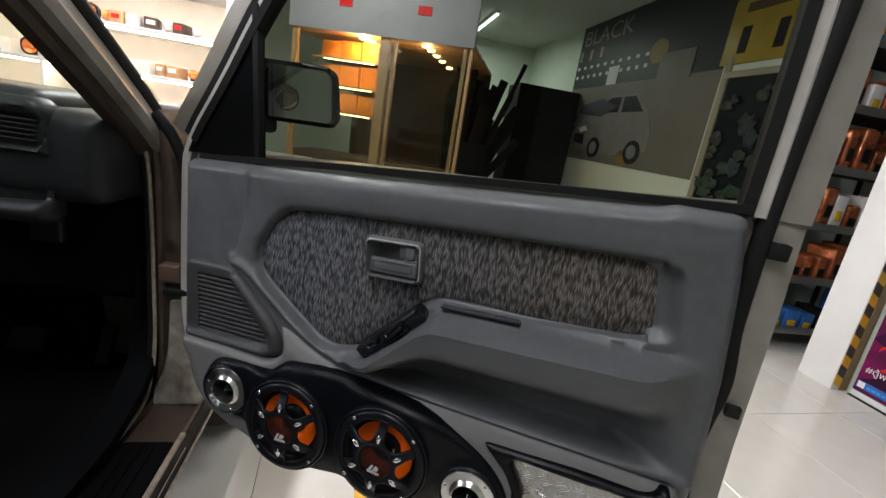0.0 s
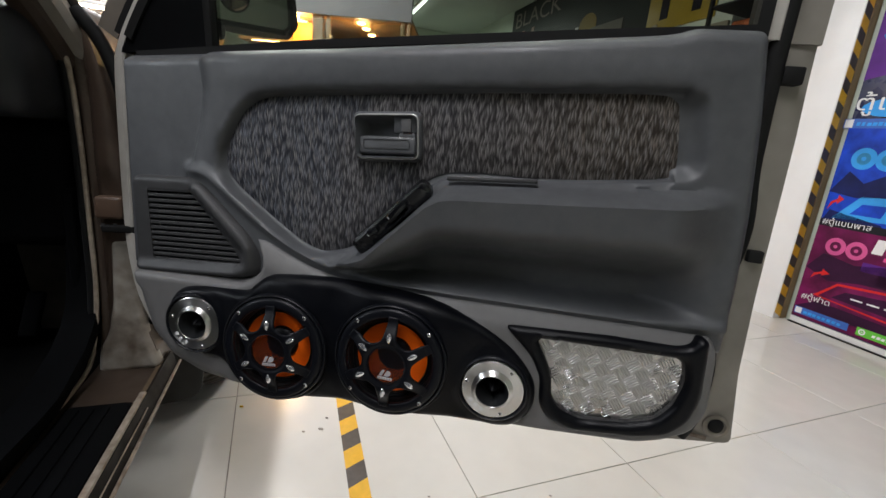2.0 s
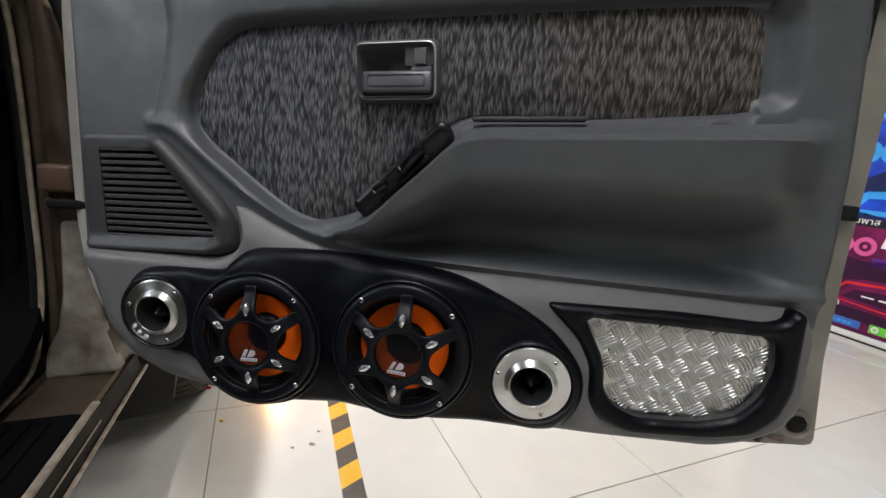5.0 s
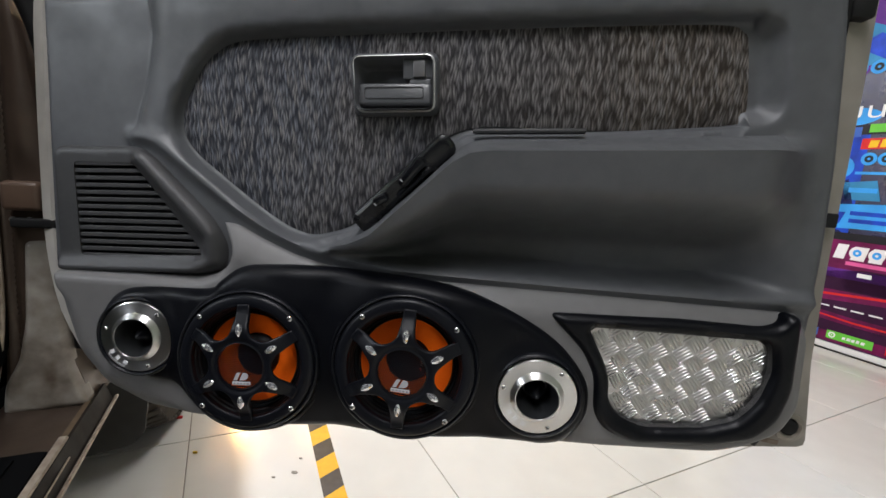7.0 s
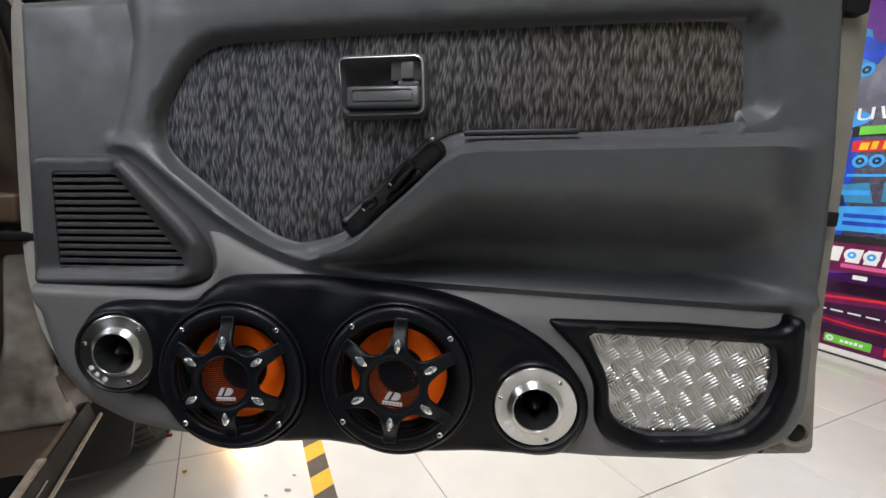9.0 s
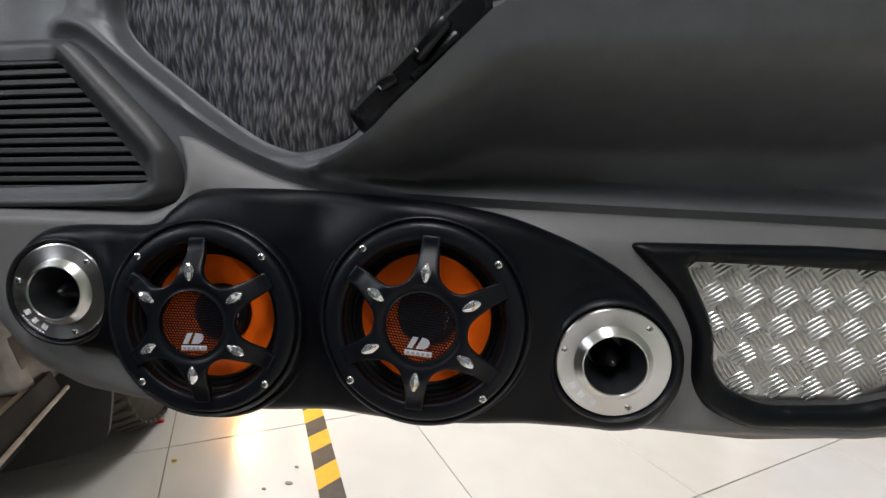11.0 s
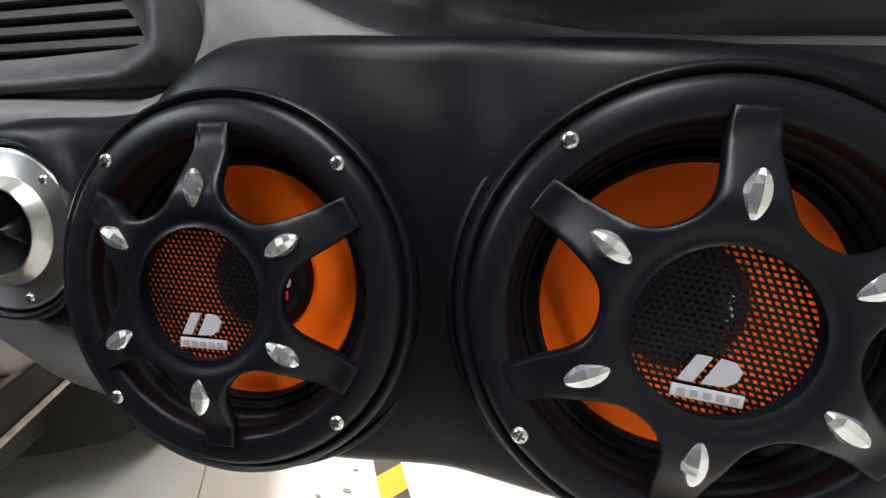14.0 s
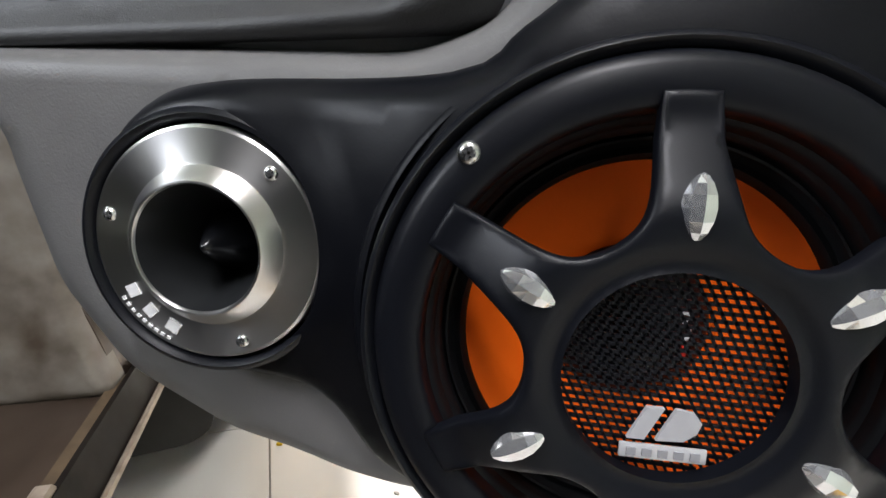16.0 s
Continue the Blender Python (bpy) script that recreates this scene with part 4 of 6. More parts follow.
def seated(at, spin, turn, tilt):
    return Matrix.Translation(at) @ Matrix.Rotation(radians(turn), 4, "Z") @ Matrix.Rotation(radians(tilt), 4, "X") @ Matrix.Rotation(radians(spin), 4, "Y")


for row in SPEAKERS:
    part("speaker_collar", lathe([(0.0990, -0.034), (0.0965, -0.020), (0.0945, -0.0155), (0.0925, -0.0150), (0.0912, -0.018), (0.0905, -0.034)], 96, seated(*row) @ Matrix.Translation((0, 0.002, 0))), BLACKP, DOOR, smooth=60)
first = build_speaker(seated(*SPEAKERS[0]))
copy_thing(first, seated(*SPEAKERS[1]))


def build_tweeter(m):
    tw = thing("horn_tweeter", Matrix(), "turned aluminium bullet tweeter with black horn", "tweeter", "door tweeters")
    fl = part("flange", lathe([(0.0468, -0.012), (0.0468, -0.0018), (0.0464, -0.0006), (0.0452, 0.0), (0.0330, 0.0003), (0.0318, 0.0006), (0.0312, 0.0014), (0.0268, 0.0064), (0.0260, 0.0070), (0.0252, 0.0070), (0.0247, 0.0062), (0.0243, 0.0030)], 96), ALU, tw, "bright turned aluminium ring with raised conical lip", smooth=25)
    part("gasket", lathe([(0.0545, -0.014), (0.0540, -0.004), (0.0525, -0.0005), (0.0505, 0.0005), (0.0488, -0.0010), (0.0478, -0.0050), (0.0470, -0.0100)], 96), RINGM, tw, "black moulded seat ring", smooth=50)
    for a in (50, 168, 292):
        at = Matrix.Translation((0.0405 * math.cos(radians(a)), -0.0001, 0.0405 * math.sin(radians(a))))
        screw_head(fl, at, 0.0029)
    part("horn", lathe([(0.0246, 0.0058), (0.0236, 0.0030), (0.0215, -0.0040), (0.0188, -0.0120), (0.0168, -0.0220), (0.0160, -0.0360), (0, -0.0360)], 64), HORNM, tw, "black horn throat", smooth=60)
    part("bullet", lathe([(0.0130, -0.036), (0.0130, -0.0215), (0.0122, -0.0180), (0.0098, -0.0125), (0.0062, -0.0060), (0.0030, -0.0005), (0.0012, 0.0020), (0, 0.0025)], 40), GLOSSB, tw, "gloss black bullet", smooth=60)
    bm = bmesh.new()
    for a, w in ((215, 0.0040), (231, 0.0036), (248, 0.0044)):
        c, q = math.cos(radians(a)), math.sin(radians(a))
        at = Matrix.Translation((0.0378 * c, -0.0004, 0.0378 * q)) @ Matrix.Rotation(radians(-(a - 270)), 4, "Y") @ Matrix.Rotation(radians(8), 4, "Y")
        box(bm, (w + 0.0012, 0.0005, 0.0050), at)
    for k in range(9):
        a = 216 + 4 * k
        box(bm, (0.0018, 0.0004, 0.0011), Matrix.Translation((0.0436 * math.cos(radians(a)), -0.0003, 0.0436 * math.sin(radians(a)))) @ Matrix.Rotation(radians(-(a - 270)), 4, "Y"))
    part("print_mark", bm, WHITE, fl, "white printed marks", smooth=0)
    tw.matrix_basis = m
    return tw


tw_first = build_tweeter(seated(*TWEETERS[0]))
copy_thing(tw_first, seated(*TWEETERS[1]))

# ---- the car body beside the door ----
CARM = Matrix.Translation((-0.76, 0.70, 0)) @ Matrix.Rotation(radians(24.8), 4, "Z")
CAR = thing("pickup_truck", CARM, "champagne pickup truck with dark interior, standing on the tiles", "pickup truck")


def car(bm):
    return placed(bm, CARM)


def cbox(size, at, bevel=0.0, rot=None, seg=3):
    m = Matrix.Translation(at)
    if rot is not None:
        m = m @ rot
    return boxed(size, CARM @ m, bevel, seg)


# x: outwards, y: forwards


post = rounded([(-0.136, 0.30), (-0.020, 0.31), (-0.026, 0.36), (-0.046, 0.42), (-0.055, 0.59), (-0.061, 0.62), (-0.062, 0.76), (-0.074, 0.86), (-0.090, 0.945), (-0.122, 1.03), (-0.150, 1.045), (-0.134, 0.93), (-0.127, 0.82), (-0.125, 0.46)], 0.012, 0.008)


def post_face(X, Z):
    groove = np.exp(-((X + 0.112 + 0.012 * sstep((Z - 0.85) / 0.2)) / 0.005) ** 2)
    swell = sstep((Z - 0.70) / 0.06) * np.exp(-((X + 0.088) / 0.018) ** 2)
    return 0.046 + 0.008 * groove - 0.010 * swell + 0.003 * (1 - np.clip(far_from(X, Z, post) / 0.010, 0, 1)) ** 2


# the post's shade is partly in its dark bronze
part("hinge_post", car(relief(post, post_face, 0.005, 0.20, (), [inset(post, d) for d in (0.002, 0.005, 0.0095)])), JAMB, CAR, "dark bronze hinge post, some shade in its colour", smooth=60)
press = rounded([(-0.095, 0.602), (-0.054, 0.606), (-0.047, 0.47), (-0.040, 0.40), (-0.016, 0.325), (-0.132, 0.315), (-0.129, 0.365), (-0.112, 0.405), (-0.101, 0.47)], 0.008, 0.006)
part("post_swage", car(relief(press, lambda X, Z: 0.040 - 0.010 * sstep((0.42 - Z) / 0.10) + 0.008 * (1 - np.clip(far_from(X, Z, press) / 0.010, 0, 1)) ** 2, 0.005, 0.06, (), [inset(press, d) for d in (0.003, 0.0095)])), mat("stained_jamb_paint", (0.42, 0.39, 0.34), 0.45, 0.1, scale=28, other=(0.12, 0.092, 0.068), vary=0.3, big=11, rvary=0.15), CAR, "pale stained lower jamb", smooth=60)
part("hinge_block", cbox((0.048, 0.03, 0.044), (-0.084, 0.034, 0.673), 0.007), mat("brown_jamb", (0.105, 0.066, 0.045), 0.45, vary=0.2, scale=30), CAR)
for dx in (-0.014, 0.006):
    part("hinge_bolt", lathe([(0, 0.004), (0.004, 0.004), (0.005, 0.0)], 6, CARM @ Matrix.Translation((-0.084 + dx, 0.030, 0.637))), mat("dull_zinc", (0.3, 0.3, 0.3), 0.4, 0.8), CAR)
SILLM = CARM @ Matrix.Translation((-0.012, 0, 0)) @ Matrix.Rotation(radians(5.2), 4, "Z")


def sill_run(y0, y1, prof):
    return hull_box([SILLM @ Vector((x, y0, z)) for x, z in prof], [SILLM @ Vector((x, y1, z)) for x, z in prof])


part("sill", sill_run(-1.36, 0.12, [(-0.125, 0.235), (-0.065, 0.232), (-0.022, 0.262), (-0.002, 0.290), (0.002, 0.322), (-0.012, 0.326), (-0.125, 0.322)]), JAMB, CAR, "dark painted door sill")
part("scuff_plate", sill_run(-1.36, -0.10, [(-0.118, 0.318), (-0.013, 0.324), (-0.014, 0.3295), (-0.024, 0.331), (-0.105, 0.329), (-0.116, 0.325)]), KICKM, CAR, "dark ribbed scuff plate")
for x in (-0.045, -0.068, -0.091):
    part("scuff_rib", sill_run(-1.36, -0.115, [(x - 0.002, 0.328), (x + 0.002, 0.328), (x + 0.001, 0.333), (x - 0.001, 0.333)]), KICKM, CAR)
part("sill_edge", sill_run(-1.36, -0.075, [(-0.0085, 0.318), (0.0030, 0.318), (0.0030, 0.3335), (0.0010, 0.3355), (-0.0070, 0.3355), (-0.0085, 0.334)]), BARE, CAR, "bare bright sill edge")
part("sill_edge", sill_run(-0.075, 0.06, [(-0.010, 0.318), (0.0035, 0.318), (0.003, 0.330), (-0.008, 0.331)]), mat("ochre_stain", (0.11, 0.076, 0.045), 0.5, vary=0.5, scale=40), CAR)
part("sill_groove", sill_run(-1.36, 0.10, [(-0.004, 0.286), (0.0130, 0.294), (0.0160, 0.2975), (0.0040, 0.3315), (0.000, 0.3315)]), mat("brown_sill_side", (0.012, 0.009, 0.007), 0.6, spec=0.2, vary=0.4, scale=30, rvary=0.15), CAR)
part("sill_bead", sill_run(-1.36, -0.10, [(0.0092, 0.3155), (0.0105, 0.3130), (0.0118, 0.3150), (0.0108, 0.3170)]), BARE, CAR)
part("sill_lip", sill_run(-1.36, 0.115, [(0.015, 0.2965), (0.0205, 0.2965), (0.0205, 0.2995), (0.0195, 0.301), (0.0165, 0.301), (0.015, 0.2995)]), BARE, CAR, "bare sill flange")
# footwell parts are near black, with the cabin's shade in the colour
part("cabin_floor", cbox((1.3, 1.75, 0.05), (-0.79, -0.475, 0.295), 0.01), CARPET, CAR, "dark carpet, cabin shade in its colour")
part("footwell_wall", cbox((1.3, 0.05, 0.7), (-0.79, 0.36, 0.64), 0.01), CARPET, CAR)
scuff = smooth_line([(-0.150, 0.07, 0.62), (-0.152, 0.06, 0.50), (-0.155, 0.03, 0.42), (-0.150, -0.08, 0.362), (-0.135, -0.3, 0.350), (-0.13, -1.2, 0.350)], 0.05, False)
part("scuff_trim", sweep([CARM @ v for v in scuff], [(-0.012, -0.03), (0.012, -0.03), (0.012, 0.03), (-0.012, 0.03)], up=(1, 0.3, 0)), KICKM, CAR, "kick and scuff trim, near black for the cabin shade")
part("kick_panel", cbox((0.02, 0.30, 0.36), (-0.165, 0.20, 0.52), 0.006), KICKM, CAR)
dash = part("dashboard", cbox((1.30, 0.40, 0.18), (-0.80, 0.13, 0.918), 0.04, seg=4), DASHM, CAR, "dark vinyl dashboard")
part("dash_hood", cbox((0.52, 0.28, 0.075), (-0.525, 0.08, 1.000), 0.03, seg=4), DASHM, dash)
binn = rounded([(-0.66, 1.024), (-0.262, 1.022), (-0.243, 1.00), (-0.247, 0.80), (-0.262, 0.785), (-0.66, 0.79)], 0.025, 0.01)
vent = rounded([(-0.46, 0.984), (-0.262, 0.986), (-0.256, 0.938), (-0.46, 0.930)], 0.010, 0.006)
pock = rounded([(-0.46, 0.912), (-0.258, 0.918), (-0.258, 0.832), (-0.46, 0.820)], 0.010, 0.006)
part("binnacle", car(placed(relief(binn, pillow(binn, 0.0, 0.018, 0.02, [vent, pock]), 0.01, 0.05, [vent, pock]), Matrix.Translation((0, -0.085, 0)))), DASHM, dash, "moulded vent and pocket surround", smooth=60)
# flat black boxes stand in for shade in the vent and pocket
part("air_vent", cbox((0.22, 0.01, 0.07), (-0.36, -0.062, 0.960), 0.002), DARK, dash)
for k in range(5):
    part("vent_blade", cbox((0.19, 0.012, 0.002), (-0.36, -0.072, 0.945 + 0.009 * k), 0.0008), GRILM, dash)
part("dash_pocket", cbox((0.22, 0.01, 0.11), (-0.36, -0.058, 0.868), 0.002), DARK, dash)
part("end_cap", cbox((0.016, 0.20, 0.16), (-0.175, 0.09, 0.93), 0.006), DASHM, dash)
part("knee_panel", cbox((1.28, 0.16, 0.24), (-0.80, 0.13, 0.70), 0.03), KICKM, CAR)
knob = part("switch_bezel", cbox((0.064, 0.02, 0.062), (-0.345, 0.045, 0.742), 0.006), DASHM, CAR, "square dash switch")
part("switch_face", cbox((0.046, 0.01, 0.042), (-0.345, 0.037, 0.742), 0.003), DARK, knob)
part("brake_pedal", cbox((0.086, 0.016, 0.062), (-0.478, 0.13, 0.41), 0.006, Matrix.Rotation(radians(-35), 4, "X")), KICKM, CAR, "black rubber brake pedal")
part("throttle_pedal", cbox((0.034, 0.014, 0.10), (-0.305, 0.15, 0.40), 0.004, Matrix.Rotation(radians(-30), 4, "X")), KICKM, CAR, "black rubber throttle pedal")
part("check_strap", cbox((0.070, 0.014, 0.014), (-0.060, 0.020, 0.634), 0.003), RUBBER, CAR, "black door check strap")
pillar = [CARM @ Vector(v) for v in ((-0.112, 0.12, 0.88), (-0.120, 0.085, 0.945), (-0.125, 0.048, 0.985), (-0.127, 0.010, 1.018), (-0.130, -0.095, 1.098), (-0.133, -0.20, 1.174), (-0.16, -0.40, 1.33), (-0.21, -0.58, 1.45))]
OUT = tuple(CARM.to_3x3() @ Vector((1, 0, 0)))
# lighter paint tone lifts the pillar out of its shade
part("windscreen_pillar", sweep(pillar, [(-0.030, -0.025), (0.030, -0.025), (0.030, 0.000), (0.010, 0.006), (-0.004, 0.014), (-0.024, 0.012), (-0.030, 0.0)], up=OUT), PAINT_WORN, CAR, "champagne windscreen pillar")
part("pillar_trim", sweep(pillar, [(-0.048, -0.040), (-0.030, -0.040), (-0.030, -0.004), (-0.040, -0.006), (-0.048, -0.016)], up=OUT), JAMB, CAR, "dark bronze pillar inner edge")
part("pillar_seal", sweep(pillar[2:], [(0.030, -0.020), (0.058, -0.020), (0.060, -0.002), (0.046, 0.006), (0.030, 0.002)], up=OUT), RUBBER, CAR, "black rubber pillar seal", smooth=60)
# seal at the top; lower down the black strip stands for the gap's shade
gap = [CARM @ Vector(v) for v in smooth_line([(-0.120, 0.045, 1.022), (-0.092, 0.050, 0.985), (-0.070, 0.056, 0.93), (-0.054, 0.058, 0.85), (-0.046, 0.058, 0.76), (-0.044, 0.058, 0.66), (-0.040, 0.060, 0.56), (-0.030, 0.062, 0.42)], 0.02, False)]
part("gap_seal", sweep(gap, disc_profile(0.012, 10), up=OUT), RUBBER, CAR, "black rubber seal, stands for the door gap's shade lower down", smooth=60)
open_seal = smooth_line([(-0.118, -0.30, 0.332), (-0.126, -0.10, 0.334), (-0.132, 0.0, 0.348), (-0.131, 0.030, 0.40), (-0.124, 0.037, 0.50), (-0.124, 0.037, 0.65), (-0.126, 0.037, 0.80), (-0.132, 0.036, 0.92), (-0.144, 0.022, 1.00), (-0.150, -0.06, 1.075), (-0.158, -0.17, 1.165)], 0.04, False)
part("opening_seal", sweep([CARM @ v for v in open_seal], disc_profile(0.0045, 8), up=(1, 0, 0)), BARE, CAR, "thin pale trim edge round the door opening", smooth=60)
part("inner_seal", sweep([CARM @ (v + Vector((-0.009, 0.004, 0.0))) for v in open_seal], disc_profile(0.008, 8), up=(1, 0, 0)), RUBBER, CAR, "black rubber opening seal", smooth=60)
# roof, rear wall and far side are out of view, added to shade the cabin
part("roof", cbox((1.22, 1.0, 0.05), (-0.79, -0.93, 1.50), 0.02), PAINT, CAR, "unseen champagne cab roof that shades the cabin")
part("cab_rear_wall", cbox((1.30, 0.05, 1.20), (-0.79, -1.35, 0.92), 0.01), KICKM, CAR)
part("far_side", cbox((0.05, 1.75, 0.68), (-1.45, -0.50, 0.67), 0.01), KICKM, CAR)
ws = [CARM @ Vector(v) for v in ((-0.13, 0.12, 1.02), (-1.45, 0.12, 1.02), (-1.38, -0.46, 1.49), (-0.2, -0.46, 1.49))]
part("windscreen", hull_box(ws, [v + Vector((0, 0, 0.004)) for v in ws]), CLEAR, CAR, "clear windscreen glass", smooth=0)


def fender():
    bm = bmesh.new()
    prof = []
    for i in range(25):
        a = math.pi * i / 24
        prof.append((0.62 + 0.40 * math.cos(a), 0.36 + 0.36 * math.sin(a)))
    line = [(0.10, 0.36), (0.10, 0.93), (1.35, 0.84), (1.35, 0.36)] + prof
    a = [bm.verts.new((-0.015, y, z)) for y, z in line]
    b = [bm.verts.new((-0.05, y, z)) for y, z in line]
    bm.faces.new(a)
    bm.faces.new(b)
    for i in range(len(a)):
        j = (i + 1) % len(a)
        bm.faces.new((a[i], a[j], b[j], b[i]))
    return car(bm)


# next four parts are unseen, added to keep light off the floor below
part("engine_bay", cbox((1.12, 1.05, 0.62), (-0.82, 0.80, 0.50), 0.03), KICKM, CAR, "unseen dark block that keeps light out of the wheel arch")
part("chassis", cbox((1.22, 1.60, 0.12), (-0.72, -0.52, 0.205), 0.01), FLAPM, CAR, "unseen dark underbody that keeps light off the floor")
part("front_valance", cbox((1.38, 0.05, 0.44), (-0.74, 1.33, 0.42), 0.02), PAINT, CAR, "unseen champagne valance that blocks light under the truck")
part("bonnet", cbox((1.40, 1.15, 0.04), (-0.74, 0.76, 0.83), 0.015), PAINT, CAR, "unseen champagne bonnet that shades the floor")
part("front_wing", fender(), PAINT, CAR, "champagne front wing")
part("wheel_arch_liner", cbox((0.30, 0.02, 0.30), (-0.20, 0.24, 0.40), 0.005, Matrix.Rotation(radians(12), 4, "X")), TYREM, CAR)
wheelm = CARM @ Matrix.Translation((-0.100, 0.605, 0.335)) @ Matrix.Rotation(radians(90), 4, "Z")
wheel = part("wheel", lathe([(0.20, 0.10), (0.195, 0.06), (0.06, 0.05), (0, 0.05)], 40, wheelm), mat("wheel_steel", (0.3, 0.3, 0.3), 0.4, 0.6, vary=0.1), CAR)
part("tyre", lathe([(0.20, 0.10), (0.235, 0.112), (0.29, 0.112), (0.322, 0.098), (0.334, 0.075), (0.334, -0.075), (0.322, -0.098), (0.29, -0.112), (0.20, -0.10)], 72, wheelm), TYREM, wheel, "worn black tyre", smooth=50)
for k in range(56):
    a_ = 2 * math.pi * k / 56
    part("tread_block", boxed((0.024, 0.050, 0.010), wheelm @ Matrix.Rotation(a_, 4, "Y") @ Matrix.Translation((0, -0.082, 0.330)) @ Matrix.Rotation(radians(18), 4, "X"), 0.002, 1), TYREM, wheel)
flap = rounded([(-0.27, 0.085), (-0.10, 0.112), (-0.02, 0.128), (0.008, 0.150), (0.016, 0.22), (0.014, 0.40), (-0.27, 0.40)], 0.022, 0.008)
part("mud_flap", car(placed(relief(flap, pillow(flap, 0.0, 0.003, 0.004), 0.03, 0.012), Matrix.Translation((0, 0.215, 0)))), FLAPM, CAR, "black rubber mud flap")

# ---- pillar and poster board on the shop's side ----


def pqbox(p, q, z, sp, sq, sz, bevel=0.0):
    return boxed((sp, sq, sz), Matrix.Translation(pq(p, q, z)) @ TO_PQ, bevel)


tagged(structure("column", pqbox(2.83, 1.87, 1.375, 0.135, 0.20, 2.75, 0.004), WHITE, "white painted square column with hazard tape", "column"))


def hazard(th, start, across, along, n, width, pitch, off):
    """Slanted black and yellow stripes along a strip."""
    for i in range(n):
        for k, m_ in ((0, TAPEY), (1, TAPEK)):
            a = start + along * ((i + 0.5 * k) * pitch)
            b = a + along * (0.5 * pitch)
            sl = along * (-0.55 * width)
            bm = bmesh.new()
            c = [a, b, b + across * width + sl, a + across * width + sl]
            hull_box(c, [v + off for v in c], bm)
            part("yellow_stripe" if k == 0 else "black_stripe", bm, m_, th, smooth=0)


tape_v = thing("hazard_tape", pq(2.79, 1.765, 0), "yellow and black hazard tape up the column edge", "hazard tape")
hazard(tape_v, pq(2.765, 1.768, 0.04), RA, Vector((0, 0, 1)), 19, 0.055, 0.125, -FA * 0.0015)
edge = structure("column_trim", pqbox(2.847, 1.7665, 1.3, 0.05, 0.006, 2.6), BROWN, "brown edge trim on the column", "trim")

board = thing("poster_board", pq(2.85, 0.5, 0.0), "printed blue and magenta car audio poster board", "poster")
part("panel", pqbox(2.862, 0.25, 1.30, 0.012, 2.96, 2.52), mat("navy_print", (0.010, 0.014, 0.06), 0.3, vary=0.4, scale=8, rvary=0.08), board)
structure("skirting", pqbox(2.862, 0.25, 0.02, 0.016, 2.96, 0.035), WHITE, "white skirting below the poster board", "skirting")
structure("threshold_strip", pqbox(2.845, 0.25, 0.003, 0.02, 2.96, 0.006), RUBBER, "dark strip at the foot of the wall", "trim")
INK = {k: mat("ink_" + k, c, 0.45, vary=v, scale=12, rvary=0.08, spec=0.2) for k, c, v in (
    ("blue", (0.008, 0.055, 0.50), 0.6), ("sky", (0.04, 0.33, 0.80), 0.2), ("magenta", (0.115, 0.004, 0.055), 0.7), ("plum", (0.03, 0.003, 0.03), 0.4), ("navy", (0.006, 0.012, 0.09), 0.4), ("pink", (0.65, 0.10, 0.30), 0.2), ("red", (0.62, 0.02, 0.02), 0.15),
    ("white", (0.8, 0.8, 0.82), 0.03), ("green", (0.14, 0.55, 0.06), 0.1), ("fb", (0.05, 0.14, 0.50), 0.1), ("black", (0.01, 0.01, 0.015), 0.2), ("yellow", (0.8, 0.5, 0.02), 0.1), ("purple", (0.10, 0.02, 0.22), 0.3), ("teal", (0.03, 0.22, 0.45), 0.3))}


def shape(pts, ink, level=1, name="print_shape"):
    """A flat printed shape on the board, from (q, z) corners."""
    bm = bmesh.new()
    p = 2.8555 - 0.0006 * level
    hull_box([pq(p, q, z) for q, z in pts], [pq(2.857, q, z) for q, z in pts], bm)
    return part(name, bm, INK[ink], board, smooth=0)


def bar(q, z, w, h, ink, level=2, name="print_bar", lean=0.0):
    return shape([(q, z), (q - w, z), (q - w - lean, z + h), (q - lean, z + h)], ink, level, name)


def ring(q, z, r, ink, hub="black", level=3):
    shape([(q + r * math.cos(a * math.pi / 12), z + r * math.sin(a * math.pi / 12)) for a in range(24)], ink, level, "print_ring")
    shape([(q + 0.55 * r * math.cos(a * math.pi / 8), z + 0.55 * r * math.sin(a * math.pi / 8)) for a in range(16)], hub, level + 1, "print_ring")
    shape([(q + 0.2 * r * math.cos(a * math.pi / 6), z + 0.2 * r * math.sin(a * math.pi / 6)) for a in range(12)], ink, level + 2, "print_ring")


def words(q, z, w, h, n, ink, level=4):
    rnd = random.Random(int(q * 100 + z * 1000))
    step = w / n
    for i in range(n):
        bar(q - i * step, z, step * rnd.uniform(0.55, 0.8), h * rnd.uniform(0.75, 1.0), ink, level, "text_bar", lean=h * 0.15)


